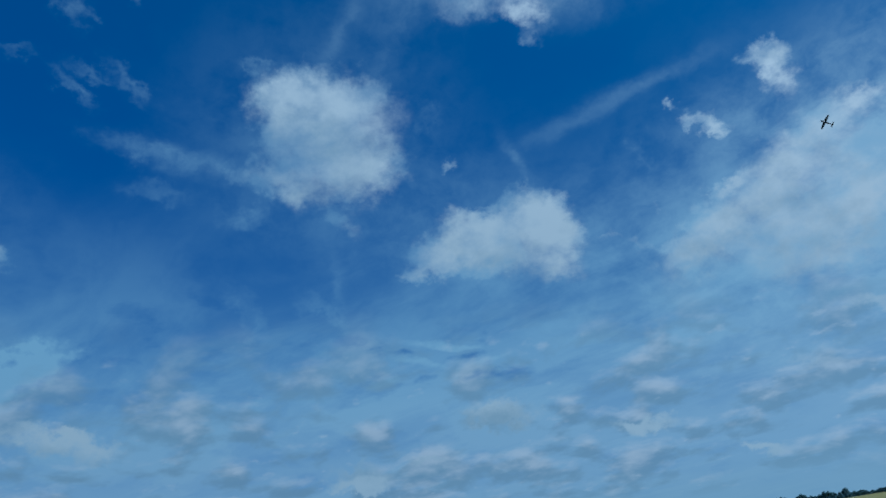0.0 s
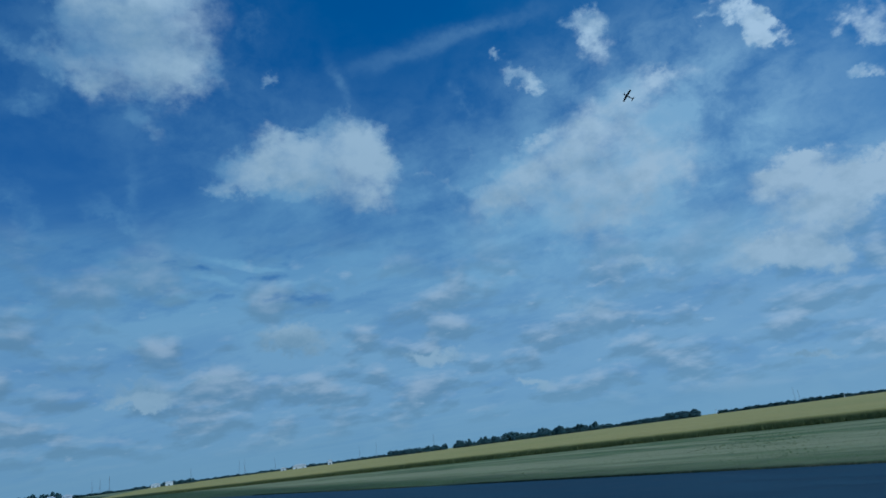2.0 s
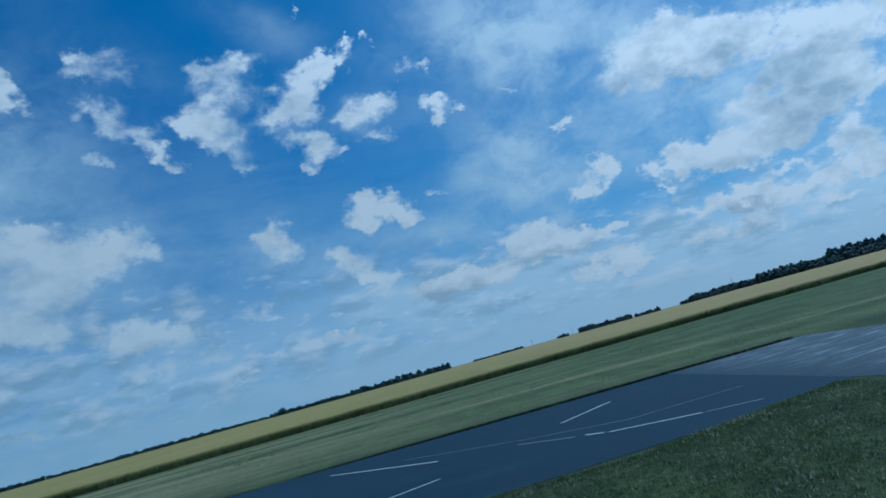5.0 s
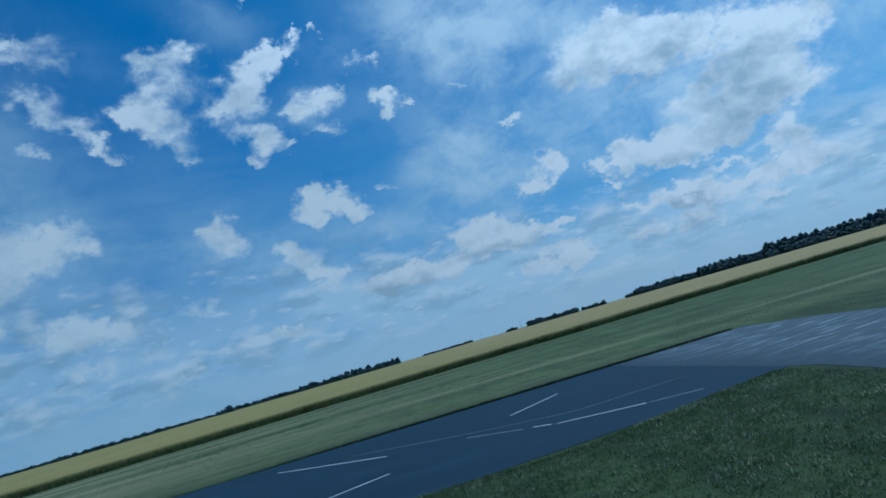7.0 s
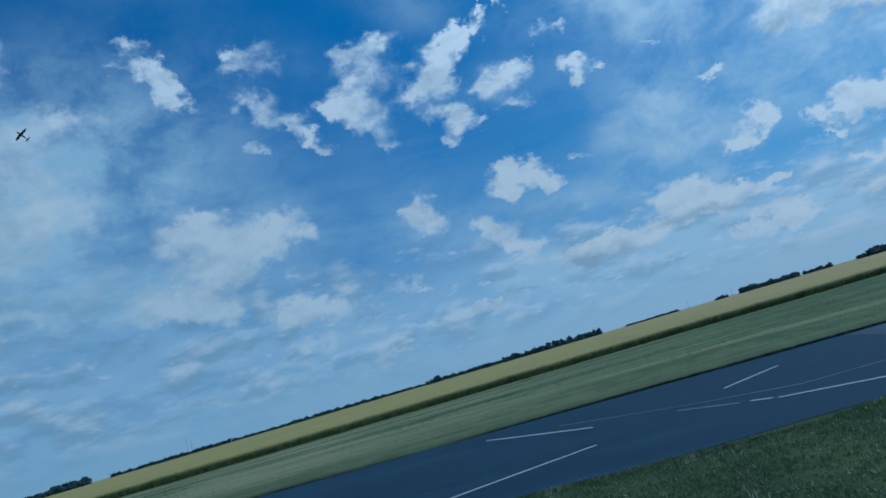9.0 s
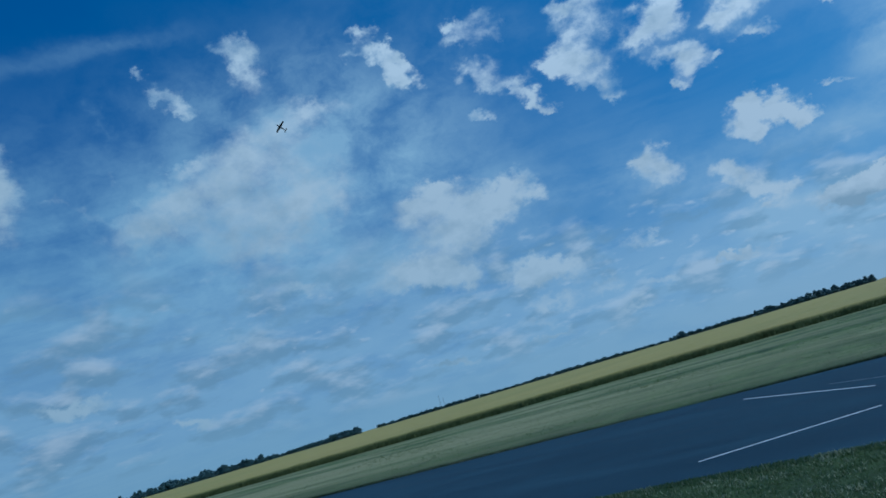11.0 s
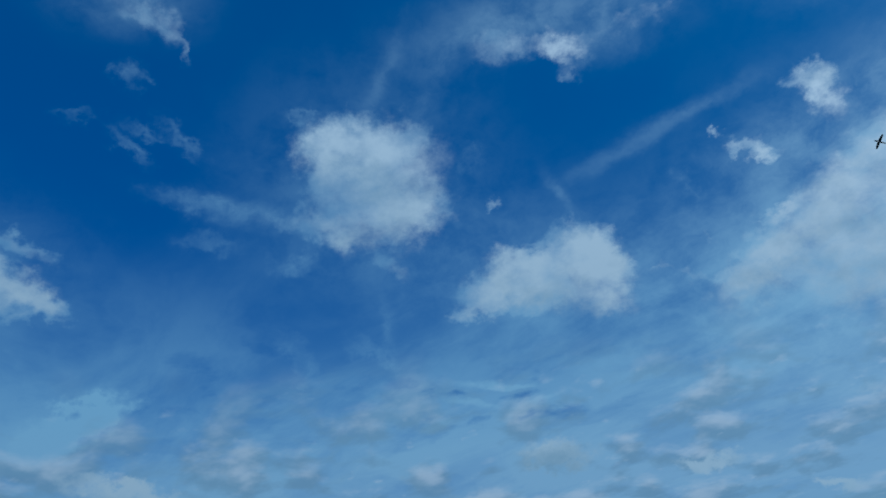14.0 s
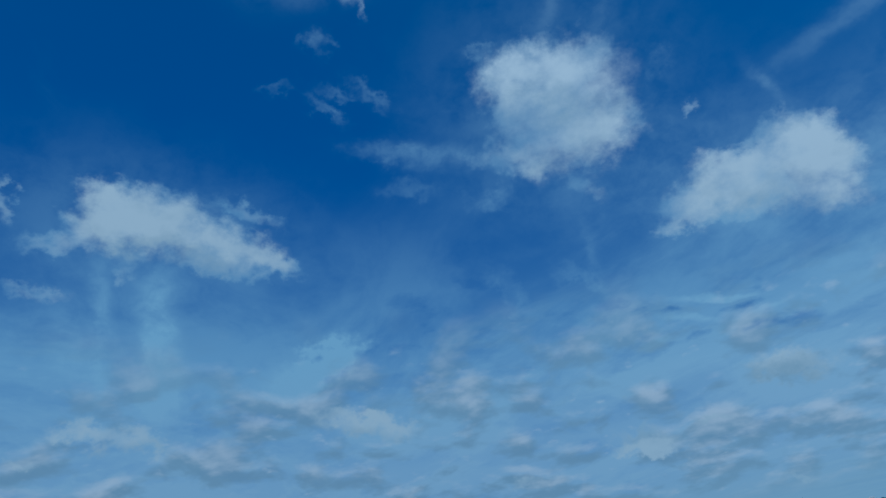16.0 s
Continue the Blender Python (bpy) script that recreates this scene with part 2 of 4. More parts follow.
# mid cumulus
puff(-28.4, 16.4, 2.58, 0.97, 5, 1.00)
puff(-27.2, 17.1, 0.91, 0.49, -10, 0.80)
puff(-29.0, 14.4, 2.21, 1.57, -10, 1.00)
puff(-25.6, 14.2, 2.54, 1.73, -11, 1.00)
puff(-22.8, 14.5, 2.16, 1.37, -2, 0.95)
puff(-20.9, 15.6, 1.80, 1.06, 9, 1.00)
puff(-19.6, 14.5, 1.01, 0.53, -29, 0.80)
puff(-27.7, 12.5, 2.20, 0.82, -11, 0.45)
puff(-32.0, 10.6, 3.37, 1.18, -5, 1.00)
puff(-28.3, 9.7, 2.20, 1.20, -16, 1.00)
puff(-33.4, 12.9, 1.47, 0.69, -11, 0.35)
puff(-30.1, 11.3, 2.59, 0.67, -10, 0.50)
puff(-21.2, 8.6, 2.34, 0.99, -13, 1.00)
puff(-22.8, 7.9, 1.62, 0.98, -13, 0.95)
puff(-19.3, 7.5, 1.98, 0.99, -19, 0.95)
puff(-20.6, 9.1, 1.26, 0.57, -13, 0.80)
puff(-13.3, 8.0, 1.54, 0.78, -15, 0.90)
puff(-11.7, 8.2, 0.55, 0.47, -15, 0.65)
puff(-9.8, 14.4, 0.82, 0.78, -15, 0.95)
puff(-10.3, 12.9, 1.34, 0.90, -15, 0.90)
puff(-9.3, 11.7, 1.05, 0.78, -15, 0.75)
puff(-11.2, 13.8, 0.81, 0.43, -15, 0.75)
puff(-1.1, 14.3, 1.85, 0.79, -17, 1.00)
puff(-3.0, 13.5, 1.38, 0.91, -16, 0.95)
puff(-0.8, 13.6, 2.01, 0.91, -27, 0.90)
puff(1.0, 12.5, 1.09, 0.55, -32, 0.75)
puff(-2.4, 12.4, 0.96, 0.52, -17, 0.80)
puff(3.6, 14.1, 1.44, 0.35, -26, 0.60)
puff(-4.8, 10.2, 1.85, 0.79, -26, 0.85)
puff(-3.5, 8.5, 1.62, 0.71, -37, 0.90)
puff(-5.7, 10.7, 0.99, 0.71, -16, 0.65)
puff(-2.1, 8.5, 1.08, 0.64, -17, 0.75)
puff(15.6, 16.1, 0.80, 0.42, 9, 0.65)
puff(17.5, 11.9, 0.91, 0.69, 0, 1.00)
puff(16.4, 11.2, 1.40, 0.88, 11, 1.00)
puff(14.9, 10.3, 1.04, 0.54, -10, 0.95)
puff(10.3, 8.9, 1.92, 0.63, -8, 0.85)
puff(11.3, 7.6, 2.85, 1.02, -8, 0.95)
puff(14.8, 7.3, 1.86, 0.54, 2, 0.95)
puff(16.4, 7.4, 0.74, 0.34, 1, 0.85)
puff(9.0, 7.9, 1.54, 0.55, -18, 0.75)
puff(11.4, 6.6, 2.28, 0.55, -8, 0.70)
puff(2.9, 6.5, 2.92, 0.63, -5, 1.00)
puff(5.7, 6.4, 2.08, 0.56, -8, 0.85)
puff(0.6, 6.5, 1.55, 0.48, -7, 0.75)
puff(16.0, 4.4, 2.61, 0.53, 0, 0.60)
veil(-25.6, 13.8, 8.68, 3.85, -6, 0.22)
veil(-16.6, 8.6, 1.28, 0.71, -15, 0.50)
veil(-10.2, 12.4, 2.96, 2.22, -15, 0.40)
veil(-4.1, 9.6, 3.93, 2.26, -16, 0.35)
veil(4.3, 10.8, 5.75, 1.17, -10, 0.55)
veil(12.5, 15.4, 3.51, 2.11, 0, 1.40)
veil(10.6, 13.5, 3.49, 2.87, -20, 1.50)
veil(14.6, 16.0, 1.46, 1.09, 10, 0.40)
veil(10.7, 11.4, 3.05, 1.34, -19, 0.40)
veil(2.5, 5.5, 4.86, 1.35, -5, 0.60)
veil(13.2, 5.3, 5.56, 1.32, 2, 0.45)
veil(-7.1, 29.1, 3.33, 1.10, -29, 0.35)
shade(10.9, 6.6, 2.60, 0.49, -8, 0.45)
shade(2.0, 5.4, 3.75, 0.54, -5, 0.80)
shade(-30.9, 9.5, 3.96, 0.59, -11, 0.30)
shade(-21.1, 7.3, 3.27, 0.52, -13, 0.30)
# bright bank towards the sun
puff(20.3, 18.2, 1.76, 1.56, -1, 0.90)
puff(22.8, 18.6, 2.39, 1.69, -2, 0.90)
puff(25.1, 17.6, 2.40, 1.49, -24, 0.90)
puff(24.5, 19.6, 2.69, 1.37, -8, 0.80)
puff(28.2, 18.0, 2.90, 1.62, -9, 0.95)
puff(32.1, 17.2, 3.75, 1.46, -11, 0.90)
puff(34.9, 14.7, 1.30, 1.88, 8, 1.00)
puff(32.8, 12.6, 2.41, 1.66, 8, 1.00)
puff(29.6, 12.7, 1.90, 1.28, 4, 1.00)
puff(27.2, 12.8, 0.98, 0.65, -1, 0.65)
puff(36.4, 16.0, 1.41, 0.60, -5, 0.80)
puff(34.0, 11.2, 1.72, 0.86, 8, 1.00)
puff(36.0, 11.7, 1.00, 0.54, 15, 0.95)
puff(29.9, 9.8, 1.43, 0.89, -11, 1.00)
puff(27.3, 10.8, 1.96, 0.80, -6, 1.00)
puff(24.9, 10.9, 2.02, 0.81, 0, 1.00)
puff(22.8, 11.0, 1.32, 0.60, -10, 0.95)
puff(23.7, 9.7, 2.57, 0.74, -4, 0.90)
puff(21.3, 10.2, 1.59, 0.42, -9, 0.75)
puff(21.3, 8.9, 1.06, 0.34, -14, 0.95)
puff(27.2, 9.3, 1.97, 0.65, -5, 0.80)
puff(33.5, 8.6, 0.84, 0.55, 11, 1.00)
puff(32.8, 7.6, 0.61, 0.38, -22, 0.80)
puff(29.5, 7.4, 1.91, 0.39, -5, 0.85)
puff(26.7, 6.6, 1.98, 0.47, -9, 0.95)
puff(25.5, 6.4, 1.17, 0.51, -20, 0.95)
puff(23.0, 6.4, 1.89, 0.26, -14, 0.85)
puff(29.8, 5.8, 1.90, 0.39, -4, 0.85)
puff(33.0, 5.9, 1.80, 0.49, -4, 0.80)
puff(34.2, 6.2, 1.47, 0.45, -5, 0.80)
puff(26.0, 4.3, 0.83, 0.40, -19, 0.85)
puff(22.8, 4.5, 1.55, 0.41, -5, 0.75)
puff(28.5, 4.1, 1.93, 0.32, -8, 0.75)
puff(32.4, 4.2, 2.12, 0.38, -7, 0.75)
puff(18.7, 2.2, 0.89, 0.23, -12, 0.65)
puff(14.6, 4.6, 2.25, 0.54, -1, 0.65)
puff(16.6, 5.3, 1.52, 0.35, -3, 0.65)
puff(11.8, 20.0, 0.95, 0.38, -19, 0.65)
puff(15.1, 16.2, 0.96, 0.35, 11, 0.50)
veil(26.8, 17.8, 10.50, 4.43, -14, 0.80)
veil(33.8, 14.0, 6.74, 4.31, -1, 0.70)
veil(30.7, 5.9, 7.42, 1.61, -4, 0.55)
veil(12.1, 24.6, 4.67, 2.63, -20, 1.20)
veil(11.9, 21.1, 1.93, 1.36, -19, 0.90)
veil(15.7, 20.3, 2.05, 1.12, 10, 0.90)
veil(15.8, 24.2, 6.25, 2.44, -21, 1.00)
veil(22.4, 13.6, 5.12, 2.13, 0, 0.80)
veil(21.7, 2.4, 6.34, 1.69, 0, 0.40)
shade(26.7, 17.4, 2.22, 1.31, -3, 0.16)
shade(24.4, 15.7, 1.92, 0.75, -1, 0.25)
shade(30.7, 13.2, 1.50, 1.82, -35, 0.30)
shade(20.8, 16.7, 1.93, 0.68, -8, 0.20)
shade(29.9, 16.0, 2.21, 1.01, -25, 0.12)
shade(33.8, 10.5, 1.52, 0.43, 8, 0.30)
shade(26.5, 9.4, 3.38, 0.54, -5, 0.40)
shade(26.0, 6.0, 1.32, 0.37, -20, 0.50)
shade(25.9, 4.0, 0.75, 0.29, -19, 0.40)
# long cumulus far round
puff(-122.2, 29.8, 1.70, 1.09, -21, 0.95)
puff(-120.2, 28.3, 2.52, 1.52, -8, 1.00)
puff(-116.6, 28.6, 2.15, 1.38, 2, 1.00)
puff(-115.3, 26.6, 4.17, 1.72, -16, 1.00)
puff(-111.2, 25.7, 3.53, 1.32, -19, 1.00)
puff(-108.3, 24.3, 1.82, 0.74, -29, 0.90)
puff(-123.2, 27.1, 1.74, 1.10, 4, 0.90)
puff(-120.1, 26.0, 2.89, 1.28, 2, 0.80)
puff(-126.0, 25.4, 1.68, 0.69, 5, 0.75)
puff(-113.4, 24.0, 2.32, 0.74, -12, 0.65)
puff(-109.4, 28.4, 2.22, 0.57, -27, 0.75)
puff(-120.4, 23.7, 1.08, 0.72, 1, 0.60)
puff(-126.5, 22.2, 2.02, 0.69, -8, 0.85)
puff(-129.1, 27.7, 0.64, 1.32, 8, 0.85)
puff(-129.1, 29.3, 0.39, 0.53, 9, 0.65)
puff(-120.7, 12.0, 3.23, 0.96, -14, 1.00)
puff(-122.9, 12.7, 1.39, 0.58, -14, 0.80)
puff(-117.5, 11.1, 1.45, 0.69, -5, 0.80)
puff(-126.4, 10.4, 1.44, 0.50, -4, 0.90)
puff(-103.9, 12.0, 2.82, 0.71, -17, 0.80)
puff(-101.8, 10.5, 3.61, 0.71, -13, 0.70)
puff(-99.7, 11.0, 2.84, 0.55, -17, 0.70)
puff(-80.4, 5.7, 2.01, 0.51, -13, 0.80)
puff(-90.1, 5.2, 2.08, 0.44, -9, 0.75)
puff(-70.8, 2.0, 1.01, 0.33, -15, 0.75)
veil(-118.5, 26.9, 9.86, 4.17, -9, 0.30)
veil(-117.6, 19.0, 0.84, 3.10, -2, 1.70)
veil(-117.3, 15.7, 1.03, 1.42, -3, 1.10)
veil(-122.0, 20.6, 0.65, 3.65, 1, 0.40)
veil(-125.2, 19.0, 3.10, 2.35, 1, 0.40)
veil(-105.2, 15.9, 2.40, 0.82, 31, 1.10)
veil(-107.7, 14.4, 1.20, 1.33, -1, 0.80)
veil(-103.3, 16.7, 1.91, 0.52, 13, 0.90)
veil(-95.0, 9.1, 3.33, 0.57, -9, 0.45)
veil(-81.3, 11.2, 2.53, 0.50, -13, 0.50)
veil(-69.7, 9.2, 3.86, 0.90, -16, 0.50)
veil(-112.0, 29.1, 1.01, 0.42, -32, 0.45)
shade(-115.3, 24.0, 4.72, 0.92, -14, 0.25)
shade(-119.7, 10.9, 4.24, 0.50, 0, 0.50)
shade(-101.8, 10.2, 4.54, 0.53, -13, 0.40)
shade(-81.3, 10.8, 2.95, 0.42, -13, 0.50)
shade(-69.7, 8.9, 3.64, 0.74, -16, 0.45)
# rippled gap
veil(-72.9, 14.7, 6.00, 1.75, -10, -0.45)
veil(-73.6, 16.1, 1.93, 0.35, -12, 0.80)
veil(-74.6, 14.8, 2.14, 0.39, -14, 0.80)
veil(-70.7, 13.8, 2.58, 0.30, 10, 0.60)
veil(-94.9, 19.5, 6.68, 2.12, 13, -0.12)
veil(-71.0, 15.3, 1.29, 0.26, -5, 0.60)
veil(-76.5, 13.8, 1.71, 0.30, 5, 0.60)
# low cumulus over the horizon and farther round
veil(34.5, 15.8, 8.85, 3.66, 7, 0.70)
puff(35.4, 14.5, 3.09, 1.71, 18, 0.86)
puff(37.6, 15.0, 2.22, 1.14, 17, 0.86)
puff(35.8, 11.1, 3.54, 1.14, 8, 0.95)
puff(26.1, 6.1, 2.24, 0.83, -9, 0.95)
puff(23.1, 6.2, 1.80, 0.37, -4, 0.77)
puff(35.2, 7.8, 1.18, 1.46, -53, 0.82)
puff(22.3, 4.7, 1.79, 0.54, 1, 0.77)
puff(32.2, 5.4, 3.93, 0.53, 4, 0.77)
puff(35.7, 5.9, 2.65, 0.73, 1, 0.69)
puff(26.5, 3.9, 1.29, 0.58, -9, 0.69)
puff(16.0, 4.1, 2.54, 0.59, 0, 0.60)
puff(17.6, 2.1, 1.70, 0.42, -3, 0.60)
shade(32.0, 13.2, 2.01, 1.48, 18, 0.50)
veil(1.9, 6.0, 4.66, 0.93, -6, 0.60)
shade(1.6, 5.5, 3.39, 0.47, -6, 0.90)
shade(11.3, 6.4, 3.81, 0.42, -2, 0.80)
shade(26.2, 5.6, 2.15, 0.58, -7, 0.50)
shade(26.6, 3.3, 1.29, 0.41, -9, 0.50)
puff(-68.1, 10.1, 2.52, 1.02, -15, 0.75)
puff(-50.4, 4.1, 1.29, 0.37, -16, 0.80)
puff(-58.3, 7.2, 2.11, 0.67, -14, 0.60)
puff(-20.7, 5.5, 2.04, 0.54, -10, 0.97)
puff(-16.5, 5.2, 1.27, 0.50, -11, 0.88)
puff(-12.2, 4.6, 1.78, 0.42, -6, 0.97)
puff(-7.6, 4.7, 1.06, 0.38, -6, 0.97)
puff(-22.7, 4.4, 2.99, 0.58, -6, 0.70)
puff(-22.1, 2.9, 2.99, 0.33, 2, 0.88)
shade(-22.1, 2.8, 3.20, 0.46, 2, 0.65)
puff(-30.0, 3.2, 2.18, 0.29, -5, 0.79)
shade(-30.0, 3.2, 2.40, 0.41, -5, 0.65)
puff(-14.8, 3.4, 1.95, 0.34, -5, 0.88)
shade(-14.8, 3.3, 1.95, 0.34, -5, 0.45)
puff(-5.5, 4.6, 2.54, 0.34, -2, 0.70)
shade(-5.5, 4.5, 2.54, 0.38, -2, 0.52)
puff(3.3, 6.2, 3.39, 0.93, -6, 1.06)
puff(-45.4, 9.2, 2.12, 0.59, -8, 0.97)
puff(-69.4, 9.9, 2.34, 0.83, -7, 0.88)
shade(-69.4, 9.5, 2.55, 0.58, -7, 0.52)
puff(-57.3, 7.2, 2.32, 0.51, -6, 0.97)
puff(-50.6, 4.3, 1.47, 0.38, -7, 1.06)
puff(-30.3, 3.0, 1.27, 0.34, 7, 0.88)
shade(-30.3, 2.9, 1.35, 0.42, 7, 0.72)
puff(-40.2, 11.9, 2.12, 0.68, -10, 0.79)
puff(-80.2, 9.5, 2.05, 0.59, -23, 0.75)
shade(-80.2, 9.4, 2.05, 0.59, -23, 0.60)
puff(-75.7, 7.6, 2.22, 0.50, -12, 0.75)
shade(-75.7, 7.5, 2.22, 0.50, -12, 0.60)
puff(-80.5, 7.3, 2.08, 0.58, -11, 0.70)
shade(-80.5, 7.2, 2.08, 0.58, -11, 0.60)
puff(-80.0, 6.2, 3.04, 0.66, -5, 0.70)

sky = node(wt, "ShaderNodeTexSky")
sky.sky_type, sky.sun_disc = "NISHITA", False
sky.sun_elevation, sky.sun_rotation = radians(SUN_TILT), radians(SUN_TURN)
sky.altitude, sky.air_density, sky.dust_density, sky.ozone_density = 0, 1.0, 0.4, 3.0
rich = node(wt, "ShaderNodeHueSaturation")
rich.inputs["Saturation"].default_value, rich.inputs["Value"].default_value = 1.34, 0.90
wt.links.new(vec(wt, "NORMALIZE", vec(wt, "ADD", vec(wt, "MULTIPLY", way, (1, 1, 0.62)), (0, 0, 0.30))), sky.inputs["Vector"])
wt.links.new(sky.outputs[0], rich.inputs["Color"])
height = node(wt, "ShaderNodeSeparateXYZ")
wt.links.new(way, height.inputs[0])
up = height.outputs["Z"]
near_sun = vec(wt, "DOT_PRODUCT", way, tuple(sun_way))
glow = calc(wt, "ADD", span(wt, near_sun, -0.55, 0.5, 6.3, 8.2, False), span(wt, near_sun, 0.45, 0.9, 0.0, 3.8))  # clouds shine more towards the sun

away = span(wt, vec(wt, "DOT_PRODUCT", way, tuple(sun_way)), 0.55, 0.0, 0.0, 0.45)
fine = noise_of(wt, vec(wt, "MULTIPLY", way, (1, 1, 1.4)), 30.0, 6.0, 0.62)
fine = calc(wt, "MULTIPLY_ADD", away, calc(wt, "SUBTRACT", noise_of(wt, vec(wt, "MULTIPLY", way, (1, 1, 1.3)), 17.0, 4.0, 0.5), fine), fine)
lit = noise_of(wt, vec(wt, "MULTIPLY", vec(wt, "ADD", way, tuple(sun_way * 0.022)), (1, 1, 1.5)), 16.0, 5.0, 0.58)
fluff = noise_of(wt, vec(wt, "MULTIPLY", way, (1, 1, 1.5)), 16.0, 5.0, 0.58)
relief = calc(wt, "SUBTRACT", fluff, lit)  # humps lit from the sun's side
body = noise_of(wt, vec(wt, "MULTIPLY", way, (1, 1, 1.6)), 15.0, 5.0, 0.58)
wisps = noise_of(wt, vec(wt, "MULTIPLY", drawn, (1, 1, 1.3)), 9.0, 7.0, 0.62)
# layer coordinates: a flat sheet of cloud, foreshortened towards the horizon
sheet = vec(wt, "SCALE", drawn, scale=calc(wt, "DIVIDE", 1.0, calc(wt, "MAXIMUM", calc(wt, "ADD", up, 0.05), 0.03)))
WIND = radians(-112)
grain = node(wt, "ShaderNodeCombineXYZ")
wt.links.new(vec(wt, "DOT_PRODUCT", sheet, (0.5 * sin(WIND), 0.5 * cos(WIND), 0)), grain.inputs[0])
wt.links.new(vec(wt, "DOT_PRODUCT", sheet, (1.25 * cos(WIND), -1.25 * sin(WIND), 0)), grain.inputs[1])
streaks = noise_of(wt, grain.outputs[0], 1.1, 6.0, 0.62, warp=0.5)
ripples = noise_of(wt, vec(wt, "MULTIPLY", way, (1.0, 1.0, 2.5)), 13.0, 5.0, 0.52)
lee = span(wt, vec(wt, "DOT_PRODUCT", way, tuple(-sun_way)), -0.75, 0.35, 0.05, 1.0)  # the veil thickens away from the sun
# broken low layers lie flat overhead, so they close up towards the horizon; a second look from a little lower gives their grey bases
flat = vec(wt, "SCALE", way, scale=calc(wt, "DIVIDE", 1.0, calc(wt, "MAXIMUM", calc(wt, "ADD", up, 0.30), 0.03)))
lumps = noise_of(wt, flat, 5.6, 4.0, 0.52, warp=0.15)
lumps = calc(wt, "MAXIMUM", lumps, calc(wt, "SUBTRACT", noise_of(wt, flat, 14.0, 3.0, 0.5), calc(wt, "MULTIPLY_ADD", lee, 0.10, 0.02)))
under = vec(wt, "ADD", way, (0, 0, 0.014))
bases = noise_of(wt, vec(wt, "SCALE", under, scale=calc(wt, "DIVIDE", 1.0, calc(wt, "MAXIMUM", calc(wt, "ADD", up, 0.314), 0.03))), 5.6, 4.0, 0.52, warp=0.15)

low_veil = calc(wt, "MULTIPLY", span(wt, up, 0.54, 0.16, 0.0, 0.95), calc(wt, "MULTIPLY", span(wt, streaks, 0.34, 0.62, span(wt, up, 0.16, 0.42, 0.82, 0.34), 1.08), lee))
lift = calc(wt, "MULTIPLY_ADD", lee, 0.17, 0.17)  # how high the low layers reach
near = calc(wt, "DIVIDE", up, lift)
low_veil = calc(wt, "MAXIMUM", low_veil, calc(wt, "MULTIPLY", span(wt, near, 1.0, 0.3, 0.0, calc(wt, "MULTIPLY_ADD", lee, 0.08, 0.86)), span(wt, ripples, 0.25, 0.6, 0.84, 1.0)))
rifts = noise_of(wt, vec(wt, "MULTIPLY", drawn, (1, 1, 5)), 4.5, 5.0, 0.55)  # long blue gaps between the low layers
low_veil = calc(wt, "MULTIPLY", low_veil, span(wt, calc(wt, "ADD", calc(wt, "ADD", span(wt, up, 0.15, 0.10, 0.0, 0.12), span(wt, up, 0.24, 0.32, 0.0, 0.1)), rifts), 0.38, 0.52, calc(wt, "MULTIPLY_ADD", lee, 0.36, 0.48), 1.0))
thick = calc(wt, "SUBTRACT", 1.0, calc(wt, "POWER", 0.3, calc(wt, "MAXIMUM", sums["veil"], 0.0)))
veil_sum = calc(wt, "MULTIPLY", thick, span(wt, wisps, 0.30, 0.68, 0.18, 1.15))
gaps = span(wt, calc(wt, "ADD", sums["veil"], calc(wt, "MULTIPLY", span(wt, ripples, 0.35, 0.62), 0.45)), -0.35, 0.12, 0.25, 1.0)
veil_a = calc(wt, "ADD", calc(wt, "MULTIPLY", low_veil, gaps), veil_sum, clamp=True)
high_wisp = calc(wt, "MULTIPLY", span(wt, streaks, 0.50, 0.80), calc(wt, "MULTIPLY", lee, 0.17))
fringe_a = span(wt, calc(wt, "MULTIPLY", sums["puff"], span(wt, wisps, 0.32, 0.66, 0.15, 1.3)), 0.10, 0.95, 0.0, 0.34)  # thin shreds about the cumulus
veil_a = calc(wt, "MULTIPLY", calc(wt, "MAXIMUM", calc(wt, "MAXIMUM", veil_a, high_wisp), calc(wt, "ADD", fringe_a, calc(wt, "MULTIPLY", veil_a, 0.7))), 0.86)

bank = calc(wt, "MULTIPLY", span(wt, near, 1.05, 0.6), span(wt, up, 0.012, 0.05))
bank_a = calc(wt, "MULTIPLY", calc(wt, "MULTIPLY", span(wt, lumps, 0.50, 0.74), bank), calc(wt, "MULTIPLY", gaps, calc(wt, "MULTIPLY_ADD", lee, 0.10, 0.66)))
grey_a = calc(wt, "MULTIPLY", calc(wt, "MULTIPLY", span(wt, bases, 0.46, 0.62), bank), calc(wt, "MULTIPLY", gaps, calc(wt, "MULTIPLY_ADD", lee, 0.26, 0.46)))

